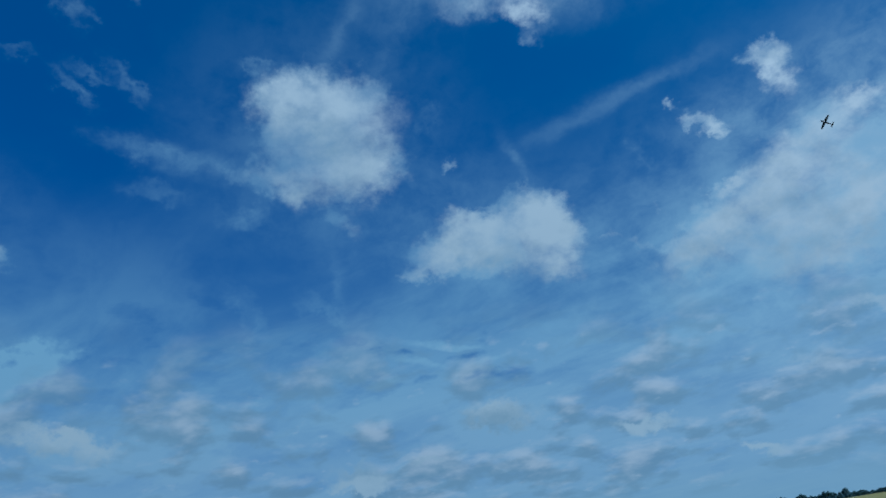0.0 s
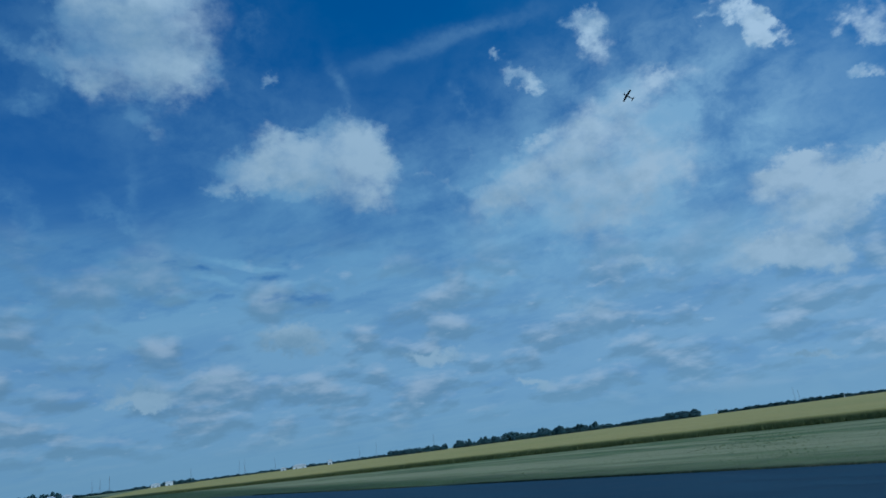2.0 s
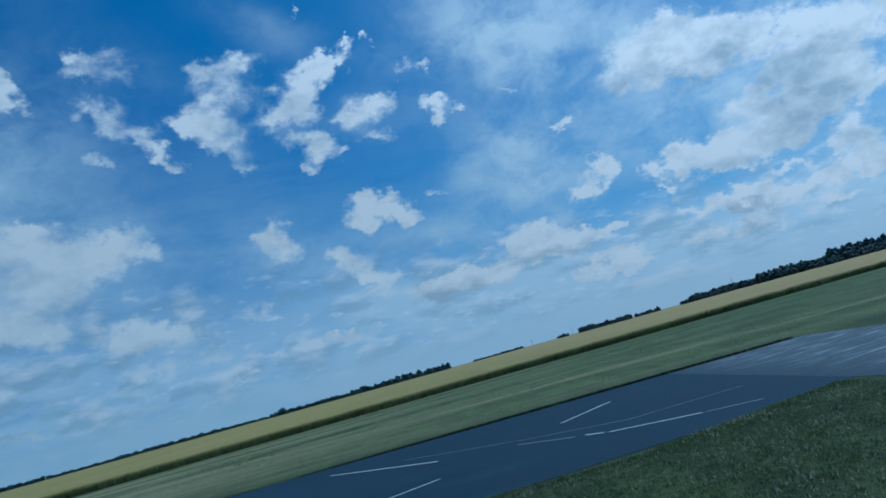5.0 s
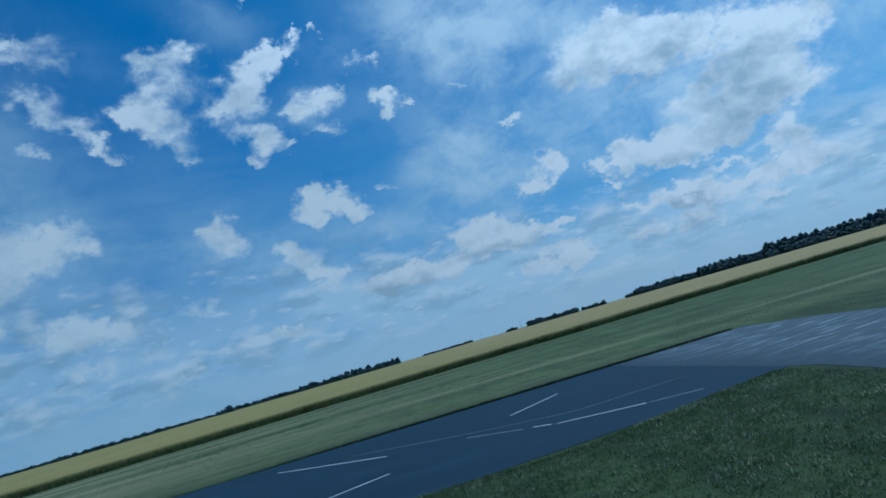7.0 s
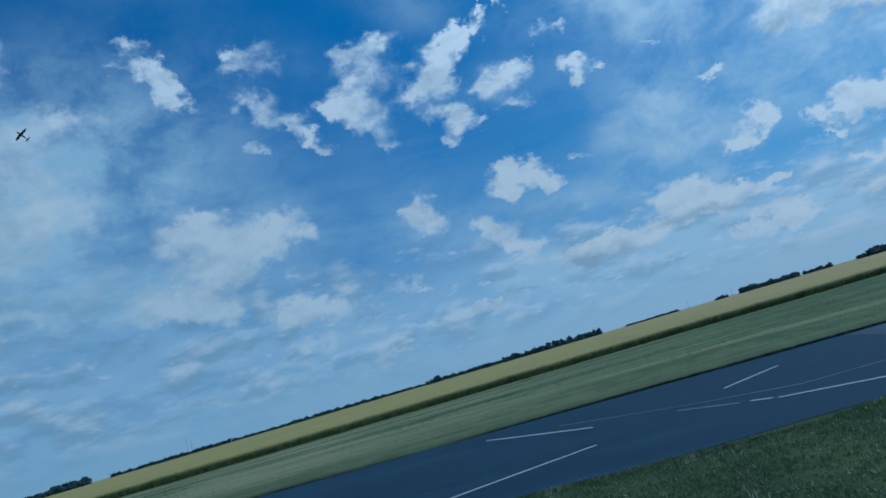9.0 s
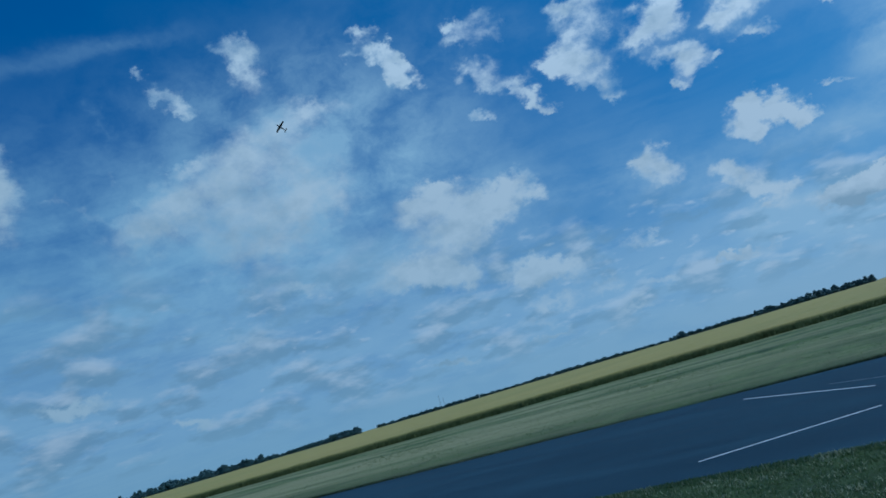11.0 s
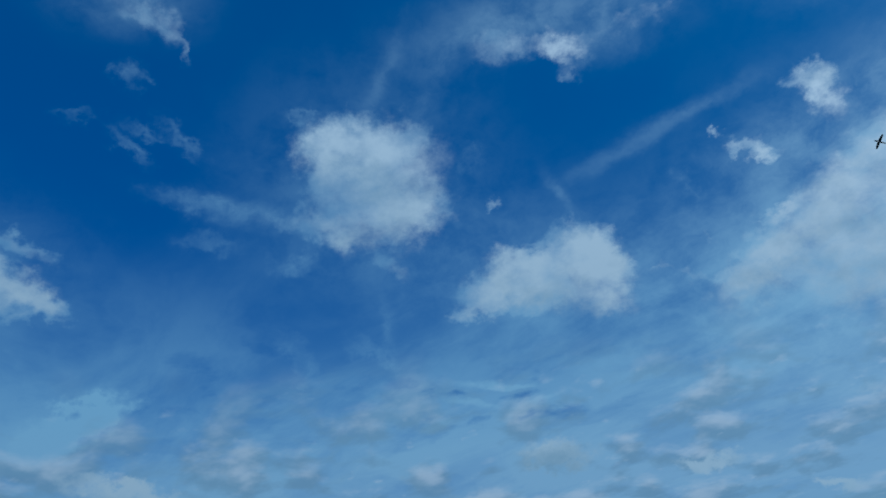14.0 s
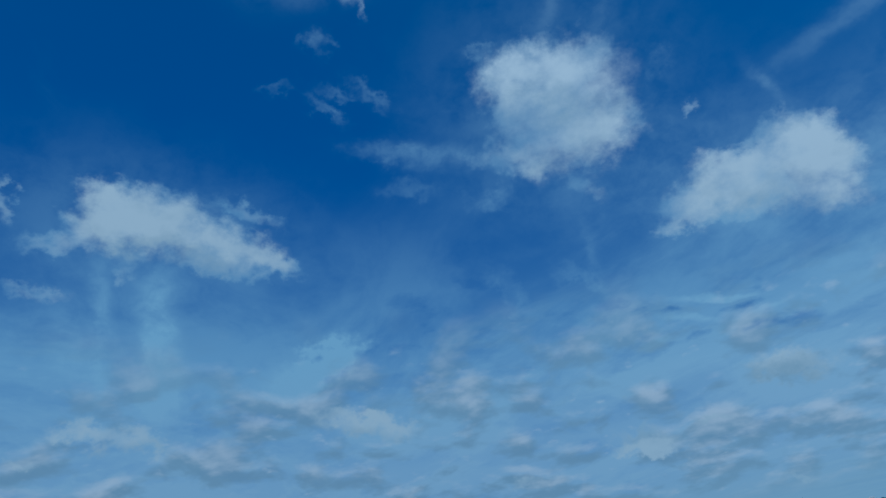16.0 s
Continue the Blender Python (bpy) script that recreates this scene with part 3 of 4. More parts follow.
puff_v = calc(wt, "MULTIPLY", sums["puff"], span(wt, fine, 0.26, 0.74, calc(wt, "MULTIPLY_ADD", lee, 0.28, 0.35), calc(wt, "MULTIPLY_ADD", lee, -0.28, 1.65), False))
soft_edge = span(wt, noise_of(wt, way, 6.0, 3.0, 0.5), 0.36, 0.64, 0.85, 1.55)
soft_edge = calc(wt, "MULTIPLY_ADD", span(wt, up, 0.12, 0.35), calc(wt, "MULTIPLY", lee, 0.8), soft_edge)
puff_a = calc(wt, "MULTIPLY", span(wt, puff_v, 0.32, soft_edge), 0.96)
shadow = calc(wt, "MULTIPLY_ADD", span(wt, calc(wt, "MULTIPLY_ADD", calc(wt, "SUBTRACT", fine, 0.5), 0.8, sums["depth"]), 0.35, 1.9), calc(wt, "MULTIPLY_ADD", lee, 0.02, 0.36), -0.08)
dark = calc(wt, "ADD", shadow, calc(wt, "ADD", calc(wt, "MULTIPLY", span(wt, body, 0.36, 0.66), calc(wt, "MULTIPLY_ADD", lee, -0.12, 0.26)), calc(wt, "MULTIPLY_ADD", relief, calc(wt, "MULTIPLY_ADD", lee, 1.8, -2.6), sums["shade"])), clamp=True)

sunward = span(wt, near_sun, -0.3, 0.75)
veil_c = vec(wt, "SCALE", blend(wt, sunward, blend(wt, span(wt, up, 0.34, 0.10), (0.375, 0.61, 0.72), (0.43, 0.61, 0.70)), (0.515, 0.63, 0.672)), scale=glow)
bank_c = vec(wt, "SCALE", blend(wt, sunward, (0.655, 0.72, 0.745), (0.70, 0.745, 0.75)), scale=glow)
grey_c = vec(wt, "SCALE", (0.262, 0.392, 0.475), scale=glow)
puff_c = vec(wt, "SCALE", blend(wt, dark, blend(wt, sunward, (0.575, 0.665, 0.675), (0.675, 0.71, 0.705)), blend(wt, sunward, (0.30, 0.42, 0.48), (0.35, 0.43, 0.47))), scale=calc(wt, "MULTIPLY_ADD", span(wt, up, 0.25, 0.5), calc(wt, "MULTIPLY", sunward, 1.5), glow))
blue = vec(wt, "MULTIPLY", rich.outputs[0], (0.72, 0.95, 1.0))
blue = vec(wt, "MULTIPLY", blue, blend(wt, sunward, (1.08, 0.885, 0.96), (1.24, 1.20, 1.0)))
blue = vec(wt, "MULTIPLY", blue, blend(wt, span(wt, up, 0.42, 0.06), (1.0, 1.0, 1.0), (1.35, 1.20, 1.02)))  # paler low down
blue = blend(wt, span(wt, near_sun, 0.5, 0.92, 0.0, 0.10), blue, veil_c)
c = blend(wt, veil_a, blue, veil_c)
c = blend(wt, grey_a, c, grey_c)
c = blend(wt, bank_a, c, bank_c)
puff_c = blend(wt, calc(wt, "MULTIPLY", span(wt, up, 0.32, 0.06, 0.0, 0.32), lee), puff_c, veil_c)  # air between
c = blend(wt, puff_a, c, puff_c)
c = blend(wt, span(wt, up, 0.09, 0.0, 0.0, 0.7), c, vec(wt, "SCALE", blend(wt, sunward, (0.355, 0.525, 0.60), (0.45, 0.545, 0.585)), scale=glow))
air = node(wt, "ShaderNodeBackground")
wt.links.new(c, air.inputs["Color"])
air.inputs["Strength"].default_value = 0.1
wt.links.new(air.outputs[0], node(wt, "ShaderNodeOutputWorld").inputs[0])


# ---- materials ----
def material(name):
    m = bpy.data.materials.new(name)
    m.use_nodes = True
    nt = m.node_tree
    return m, nt, nt.nodes["Principled BSDF"], node(nt, "ShaderNodeNewGeometry").outputs["Position"]


def bump(nt, surface, height_of, strength, distance):
    b = node(nt, "ShaderNodeBump")
    b.inputs["Strength"].default_value, b.inputs["Distance"].default_value = strength, distance
    nt.links.new(height_of, b.inputs["Height"])
    nt.links.new(b.outputs[0], surface.inputs["Normal"])


def turned(nt, place, angle, scale):
    n = node(nt, "ShaderNodeMapping")
    n.vector_type = "TEXTURE"
    nt.links.new(place, n.inputs[0])
    n.inputs["Rotation"].default_value = (0, 0, radians(angle))
    n.inputs["Scale"].default_value = scale
    return n.outputs[0]


def grass_material():
    m, nt, s, p = material("mown grass")
    rows = noise_of(nt, turned(nt, p, -3.0, (11, 1.9, 1)), 1.0, 6.0, 0.70, warp=1.2)
    tufts = noise_of(nt, p, 2.2, 6.0, 0.65)
    blades = noise_of(nt, p, 26.0, 3.0, 0.7)
    patches = noise_of(nt, p, 0.09, 3.0, 0.5)
    bands = noise_of(nt, turned(nt, p, 2.0, (120, 4.5, 1)), 1.0, 3.0, 0.55, warp=0.2)
    verge = span(nt, vec(nt, "DOT_PRODUCT", p, (0.08, 1, 0)), 20.0, 38.0, 0.50, 0.0)
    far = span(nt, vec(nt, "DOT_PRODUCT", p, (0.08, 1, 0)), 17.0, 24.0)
    swath = calc(nt, "ABSOLUTE", calc(nt, "ADD", calc(nt, "MULTIPLY_ADD", noise_of(nt, p, 0.12, 4.0, 0.6), 3.0, -1.5), calc(nt, "SUBTRACT", vec(nt, "DOT_PRODUCT", p, (0.25, 1, 0)), 30.5)))
    green = blend(nt, calc(nt, "MULTIPLY", tufts, span(nt, calc(nt, "MULTIPLY_ADD", noise_of(nt, turned(nt, p, 0.0, (0.9, 4.5, 1)), 1.0, 5.0, 0.68), 0.6, calc(nt, "MULTIPLY", noise_of(nt, turned(nt, p, -4.0, (9, 5, 1)), 1.0, 4.0, 0.6), 0.4)), 0.38, 0.62, 0.0, 1.7)), (0.022, 0.050, 0.012), (0.080, 0.135, 0.032))
    dry = blend(nt, blades, (0.155, 0.165, 0.075), (0.285, 0.275, 0.140))
    amount = calc(nt, "ADD", calc(nt, "MULTIPLY", span(nt, rows, 0.40, 0.64), 0.62), calc(nt, "MULTIPLY", span(nt, patches, 0.4, 0.7), 0.15))
    amount = calc(nt, "ADD", amount, calc(nt, "MULTIPLY_ADD", span(nt, bands, 0.42, 0.60), 0.55, verge))
    amount = calc(nt, "MULTIPLY", amount, span(nt, far, 0.0, 1.0, 0.12, 1.0, False))
    amount = calc(nt, "MULTIPLY", amount, span(nt, vec(nt, "DOT_PRODUCT", p, (1, -0.3, 0)), -35.0, 10.0, 1.0, 0.18))
    amount = calc(nt, "ADD", amount, calc(nt, "MULTIPLY", span(nt, swath, 1.7, 0.4), span(nt, rows, 0.35, 0.6, 0.12, 0.5)), clamp=True)
    under = span(nt, far, 0.0, 1.0, 0.62, 1.0, False)  # thatch below the lawn's blades, its colour darkened to stand for their shade
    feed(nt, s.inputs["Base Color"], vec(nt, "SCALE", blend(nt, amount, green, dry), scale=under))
    s.inputs["Roughness"].default_value = 0.85
    s.inputs["Specular IOR Level"].default_value = 0.2
    bump(nt, s, calc(nt, "ADD", tufts, calc(nt, "MULTIPLY", blades, 0.4)), 0.9, 0.06)
    return m


def blade_material(name, a, b, c, through_light=0.45):
    m, nt, s, p = material(name)
    r = node(nt, "ShaderNodeNewGeometry").outputs["Random Per Island"]
    tone = noise_of(nt, p, 1.3, 6.0, 0.78)
    feed(nt, s.inputs["Base Color"], blend(nt, span(nt, calc(nt, "ADD", r, calc(nt, "MULTIPLY_ADD", tone, 2.8, -1.4)), 0.66, 1.1), blend(nt, r, a, b), c))
    s.inputs["Roughness"].default_value = 0.6
    s.inputs["Specular IOR Level"].default_value = 0.3
    thin = node(nt, "ShaderNodeBsdfTranslucent")
    nt.links.new(s.inputs["Base Color"].links[0].from_socket, thin.inputs["Color"])
    mix = node(nt, "ShaderNodeMixShader")
    mix.inputs[0].default_value = through_light
    nt.links.new(s.outputs[0], mix.inputs[1])
    nt.links.new(thin.outputs[0], mix.inputs[2])
    nt.links.new(mix.outputs[0], nt.nodes["Material Output"].inputs[0])
    return m


def crop_material():
    m, nt, s, p = material("ripening wheat")
    lanes = noise_of(nt, turned(nt, p, 10.0, (160, 3.0, 3.0)), 1.0, 3.0, 0.55)
    grain = noise_of(nt, p, 3.0, 6.0, 0.7)
    wide = noise_of(nt, p, 0.02, 3.0, 0.5)
    z = node(nt, "ShaderNodeSeparateXYZ")
    nt.links.new(p, z.inputs[0])
    ears = blend(nt, lanes, (0.26, 0.225, 0.064), (0.46, 0.37, 0.120))
    ears = blend(nt, span(nt, wide, 0.40, 0.66), ears, (0.31, 0.28, 0.085))
    ears = blend(nt, span(nt, vec(nt, "DOT_PRODUCT", p, (1, 0, 0)), -15.0, 45.0, 0.0, 0.75), ears, (0.40, 0.30, 0.125))  # riper at one end
    ears = blend(nt, span(nt, grain, 0.3, 0.75, 0.0, 0.55), ears, (0.25, 0.21, 0.07))
    stalks = blend(nt, grain, (0.075, 0.098, 0.030), (0.17, 0.18, 0.060))
    feed(nt, s.inputs["Base Color"], blend(nt, span(nt, calc(nt, "MULTIPLY_ADD", grain, 0.3, z.outputs["Z"]), 0.50, 0.78), stalks, ears))
    s.inputs["Roughness"].default_value = 0.8
    s.inputs["Specular IOR Level"].default_value = 0.15
    bump(nt, s, grain, 1.0, 0.12)
    return m


def asphalt_material(name, dark_c, pale_c, rough, sheen_streaks):
    m, nt, s, p = material(name)
    stones = noise_of(nt, p, 90.0, 3.0, 0.7)
    worn = noise_of(nt, turned(nt, p, 4.0 if sheen_streaks else -4.0, (0.9, 0.2, 1) if sheen_streaks else (9, 1.2, 1)), 1.0, 5.0, 0.6)
    stains = noise_of(nt, p, 0.7, 4.0, 0.6)
    tone = span(nt, calc(nt, "ADD", calc(nt, "MULTIPLY", worn, 0.6), calc(nt, "MULTIPLY", stains, 0.4)), 0.36, 0.66)
    if sheen_streaks:
        # pale streaks paint the sunward sheen into the colour, fading in along x
        tone = calc(nt, "MULTIPLY", calc(nt, "MULTIPLY_ADD", span(nt, vec(nt, "DOT_PRODUCT", p, (1, 0, 0)), 5.9, 7.6), 0.97, 0.03), span(nt, worn, 0.49, 0.66, 0.14, 1.0), span(nt, stains, 0.36, 0.62, 0.12, 1.0))
    base = blend(nt, tone, dark_c, pale_c)
    feed(nt, s.inputs["Base Color"], blend(nt, span(nt, stones, 0.35, 0.75, 0.0, 0.35), base, tuple(v * (1.0 if sheen_streaks else 1.7) for v in pale_c)))
    feed(nt, s.inputs["Roughness"], span(nt, tone, 0.0, 1.0, rough, rough + 0.15))
    s.inputs["Specular IOR Level"].default_value = 0.14 if sheen_streaks else 0.12
    bump(nt, s, stones, 0.35, 0.004)
    return m


def paint_material(name, color, worn):
    m, nt, s, p = material(name)
    wear = noise_of(nt, p, 6.0, 6.0, 0.7)
    feed(nt, s.inputs["Base Color"], blend(nt, span(nt, wear, worn, worn + 0.18), color, (0.06, 0.065, 0.07)))
    s.inputs["Roughness"].default_value = 0.7
    return m


def plain_material(name, a, b, scale, rough, metal=0.0):
    m, nt, s, p = material(name)
    n = noise_of(nt, p, scale, 5.0, 0.6)
    feed(nt, s.inputs["Base Color"], blend(nt, n, a, b))
    feed(nt, s.inputs["Roughness"], span(nt, n, 0.2, 0.8, rough - 0.08, rough + 0.08))
    s.inputs["Metallic"].default_value = metal
    bump(nt, s, n, 0.2, 0.01)
    return m


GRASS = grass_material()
BLADES = blade_material("grass blades", (0.064, 0.114, 0.044), (0.142, 0.192, 0.082), (0.41, 0.42, 0.27))
STRIP = blade_material("strip grass", (0.060, 0.115, 0.028), (0.110, 0.175, 0.045), (0.17, 0.20, 0.08), 0.6)
# edge blades coloured extra dark to draw the shadow line along the runway
SHADOWED_EDGE = blade_material("tall edge grass in shadow tone", (0.030, 0.048, 0.020), (0.065, 0.085, 0.035), (0.15, 0.15, 0.08), 0.15)
WHEAT = crop_material()
ASPHALT = asphalt_material("dark asphalt", (0.009, 0.026, 0.043), (0.022, 0.050, 0.073), 0.75, False)
# older, greyer asphalt; its pale tone also carries painted glare
OLD_ASPHALT = asphalt_material("weathered asphalt with painted sheen", (0.010, 0.030, 0.047), (0.24, 0.30, 0.315), 0.75, True)
LINE = paint_material("white line paint", (0.60, 0.62, 0.62), 0.56)
FAINT = paint_material("worn line paint", (0.17, 0.20, 0.225), 0.50)
# leaf green shifted to blue: distance haze mixed into the base colour
HAZED_LEAVES = blade_material("haze-tinted tree leaves", (0.040, 0.092, 0.100), (0.062, 0.125, 0.125), (0.078, 0.135, 0.120), 0.3)
BARK = plain_material("bark", (0.06, 0.05, 0.04), (0.13, 0.11, 0.09), 4.0, 0.9)
WHITE_WALL = plain_material("white painted metal", (0.66, 0.68, 0.68), (0.82, 0.83, 0.82), 0.6, 0.5)
ROOF = plain_material("pale sheet roof", (0.50, 0.53, 0.56), (0.70, 0.72, 0.74), 0.5, 0.4)
DOORWAY_SHADE = plain_material("painted doorway shade", (0.03, 0.035, 0.04), (0.06, 0.065, 0.07), 1.0, 0.7)
STEEL = plain_material("galvanised steel", (0.20, 0.22, 0.24), (0.34, 0.36, 0.38), 2.0, 0.5, 0.6)
FOIL = plain_material("dark model film", (0.020, 0.024, 0.034), (0.045, 0.050, 0.062), 3.0, 0.35)
PROP = plain_material("grey propeller", (0.05, 0.05, 0.055), (0.09, 0.09, 0.10), 3.0, 0.4)


# ---- mesh helpers ----
def link_mesh(name, bm, mat, parent=None, label="", smooth=False):
    me = bpy.data.meshes.new(name)
    bm.to_mesh(me)
    bm.free()
    me.materials.append(mat)
    if smooth:
        for f in me.polygons:
            f.use_smooth = True
    ob = new(name, me)
    if parent:
        ob.parent = parent
    return tagged(ob, label)


def part(name, bm, mat, parent, label="", smooth=False):
    return link_mesh(name, bm, mat, parent, label, smooth)


def box(bm, lo, hi):
    v = [bm.verts.new((x, y, z)) for z in (lo[2], hi[2]) for y in (lo[1], hi[1]) for x in (lo[0], hi[0])]
    for f in ((0, 2, 3, 1), (4, 5, 7, 6), (0, 1, 5, 4), (2, 6, 7, 3), (0, 4, 6, 2), (1, 3, 7, 5)):
        bm.faces.new([v[i] for i in f])


def prism(bm, outline, z0, z1):
    low = [bm.verts.new((x, y, z0)) for x, y in outline]
    top = [bm.verts.new((x, y, z1)) for x, y in outline]
    bm.faces.new(top)
    bm.faces.new(low[::-1])
    n = len(outline)
    for i in range(n):
        bm.faces.new((low[i], low[(i + 1) % n], top[(i + 1) % n], top[i]))


def tube(bm, a, b, ra, rb, sides=6):
    a, b = Vector(a), Vector(b)
    q = (b - a).to_track_quat("Z", "Y")
    rings = []
    for c, r in ((a, ra), (b, rb)):
        rings.append([bm.verts.new(c + q @ Vector((r * cos(2 * pi * i / sides), r * sin(2 * pi * i / sides), 0))) for i in range(sides)])
    for i in range(sides):
        bm.faces.new((rings[0][i], rings[0][(i + 1) % sides], rings[1][(i + 1) % sides], rings[1][i]))
    bm.faces.new(rings[1])
    bm.faces.new(rings[0][::-1])


def blade_mesh(name, xs, ys, zs, tall, mat, lean=0.5, wide=0.010):
    """Single grass blades, one thin triangle each, at the given places."""
    n = len(xs)
    rng = np.random.default_rng(len(xs))
    a = rng.uniform(0, 2 * pi, n)
    t = tall * rng.uniform(0.55, 1.25, n)
    w = wide * rng.uniform(0.7, 1.4, n)
    l = t * lean * rng.uniform(0.1, 1.0, n)
    b = rng.uniform(0, 2 * pi, n)
    v = np.empty((n, 3, 3))
    v[:, 0] = np.stack([xs - np.cos(a) * w, ys - np.sin(a) * w, zs], 1)
    v[:, 1] = np.stack([xs + np.cos(a) * w, ys + np.sin(a) * w, zs], 1)
    v[:, 2] = np.stack([xs + np.cos(b) * l, ys + np.sin(b) * l, zs + t], 1)
    me = bpy.data.meshes.new(name)
    me.vertices.add(3 * n)
    me.vertices.foreach_set("co", v.ravel())
    me.loops.add(3 * n)
    me.loops.foreach_set("vertex_index", np.arange(3 * n))
    me.polygons.add(n)
    me.polygons.foreach_set("loop_start", np.arange(0, 3 * n, 3))
    me.update(calc_edges=True)
    me.materials.append(mat)
    return new(name, me)


# ---- the land ----
def far_edge(x):
    return 19.25 + 0.01 * x


def near_edge(x):
    return 9.25 + 0.36 * max(0.0, x - 2.2) - 0.02 * min(0.0, x)


def crop_edge(x):
    return 57.0 + 0.18 * x


def ground():
    bm = bmesh.new()
    rings, sides = (0.0, 3, 6, 10, 16, 25, 40, 70, 120, 220, 450, 1000, 2200, 4600), 96
    last = [bm.verts.new((0, 0, 0))]
    for r in rings[1:]:
        ring = []
        for i in range(sides):
            x, y = r * cos(2 * pi * i / sides), r * sin(2 * pi * i / sides)
            z = 0.05 * noise.noise((x * 0.2, y * 0.2, 0)) if 25 < r < 60 else 0
            ring.append(bm.verts.new((x, y, min(z, 0))))
        for i in range(sides):
            j = (i + 1) % sides
            bm.faces.new((last[0], ring[i], ring[j]) if len(last) == 1 else (last[i], ring[i], ring[j], last[j]))
        last = ring
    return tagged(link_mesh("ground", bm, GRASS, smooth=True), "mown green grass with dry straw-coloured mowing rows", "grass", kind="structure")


def runway():
    bm = bmesh.new()
    xs = [-92 + i * 4 for i in range(25)] + [5.9]
    outline = [(x, near_edge(x) + 0.05 * noise.noise((x * 0.7, 3, 0))) for x in xs] + [(x, far_edge(x) + 0.05 * noise.noise((x * 0.7, 9, 0))) for x in xs[::-1]]
    prism(bm, outline, -0.2, 0.006)
    return tagged(link_mesh("runway", bm, ASPHALT), "dark smooth asphalt model runway with grass edges", "runway", kind="structure")


def taxiway():
    bm = bmesh.new()
    outline = [(5.9, far_edge(5.9)), (5.9, near_edge(5.9)), (6.0, 9.9), (5.8, 8.2), (6.2, 3.0), (7.2, -14.0), (11.2, -14.0), (10.6, 4.0), (10.35, 12.0), (10.3, 16.5), (9.85, far_edge(9.85))]
    prism(bm, outline, -0.2, 0.005)
    return tagged(link_mesh("taxiway", bm, OLD_ASPHALT), "weathered grey asphalt taxiway with painted pale sheen streaks, joining the runway", "taxiway", kind="structure")


def marking(ax, ay, bx, by, w, mat, label):
    bm = bmesh.new()
    d = Vector((bx - ax, by - ay)).normalized()
    s = Vector((-d.y, d.x)) * w / 2
    steps = 8
    left, right = [], []
    for i in range(steps + 1):
        f = i / steps
        x, y = ax + (bx - ax) * f, ay + (by - ay) * f
        k = 1 + 0.12 * noise.noise((x * 3, y * 3, 1))
        left.append((x + s.x * k, y + s.y * k))
        right.append((x - s.x * k, y - s.y * k))
    prism(bm, right + left[::-1], 0.007, 0.010)
    return tagged(link_mesh("runway_marking", bm, mat), label, "marking", "arms of the painted cross", "structure")


def crop_field():
    """Standing wheat: a dense, uneven canopy with a ragged front."""
    bm = bmesh.new()
    rng = random.Random(5)
    xs = [-192 + 1.2 * i for i in range(329)] + [202 + 8 * i for i in range(60)]
    depth = (0, 0.25, 0.8, 2.5, 6, 14, 30, 70, 160, 400, 900, 1500)
    rows = []
    for k, x in enumerate(xs):
        y = crop_edge(x) + 0.6 * noise.noise((x * 0.09, 0, 0)) + rng.uniform(-0.12, 0.12)
        top = 0.60 + 0.06 * noise.noise((x * 0.05, 2, 0)) + rng.uniform(-0.04, 0.04)
        col = [bm.verts.new((x, y - 0.15, -0.05)), bm.verts.new((x, y - 0.02, 0.3))]
        for d in depth:
            col.append(bm.verts.new((x - d * 5.2 * max(0.0, (-x - 120) / 72) ** 1.5, y + d + 0.1, top * (0.86 if d == 0 else 1) + (rng.uniform(-0.03, 0.03) if d < 40 else 0))))
        rows.append(col)
    for a, b in zip(rows, rows[1:]):
        for i in range(len(a) - 1):
            bm.faces.new((a[i], b[i], b[i + 1], a[i + 1]))
    field = link_mesh("crop_field", bm, WHEAT, smooth=True)
    g = np.random.default_rng(31)
    n = 45000
    px = g.uniform(-150, 75, n)
    py = crop_edge(px) + np.array([0.6 * noise.noise((a * 0.09, 0, 0)) for a in px]) + g.normal(0.1, 0.28, n)
    tops = 0.56 + 0.10 * np.array([noise.noise((a * 0.5, 7, 0)) for a in px])
    stems = blade_mesh("stem", px, py, np.full(n, -0.02), tops, WHEAT, 0.5, 0.022)
    stems.parent = field
    return tagged(field, "ripening yellow-green wheat field with a dark stalk edge", "wheat", kind="stuff")


ground()
runway()
taxiway()
crop_field()
WHITE_ARM = "straight white paint line on dark asphalt"
WORN_ARM = "faint worn paint line on dark asphalt"
marking(2.15, 14.98, 3.55, 16.42, 0.05, LINE, WHITE_ARM)
marking(2.43, 11.94, 3.77, 11.22, 0.05, LINE, WHITE_ARM)
marking(3.82, 11.20, 4.62, 10.90, 0.06, FAINT, WORN_ARM)
marking(-3.15, 17.40, -0.52, 14.42, 0.05, LINE, WHITE_ARM)
marking(-0.46, 12.05, -2.80, 10.55, 0.05, LINE, WHITE_ARM)
marking(2.10, 12.36, 2.36, 12.04, 0.05, LINE, WHITE_ARM)
marking(1.04, 13.53, 1.93, 12.47, 0.06, FAINT, WORN_ARM)
marking(-1.30, 16.30, 1.25, 13.95, 0.035, FAINT, WORN_ARM)
marking(1.25, 13.95, 3.00, 12.75, 0.035, FAINT, WORN_ARM)
marking(3.00, 12.75, 5.20, 12.95, 0.035, FAINT, WORN_ARM)


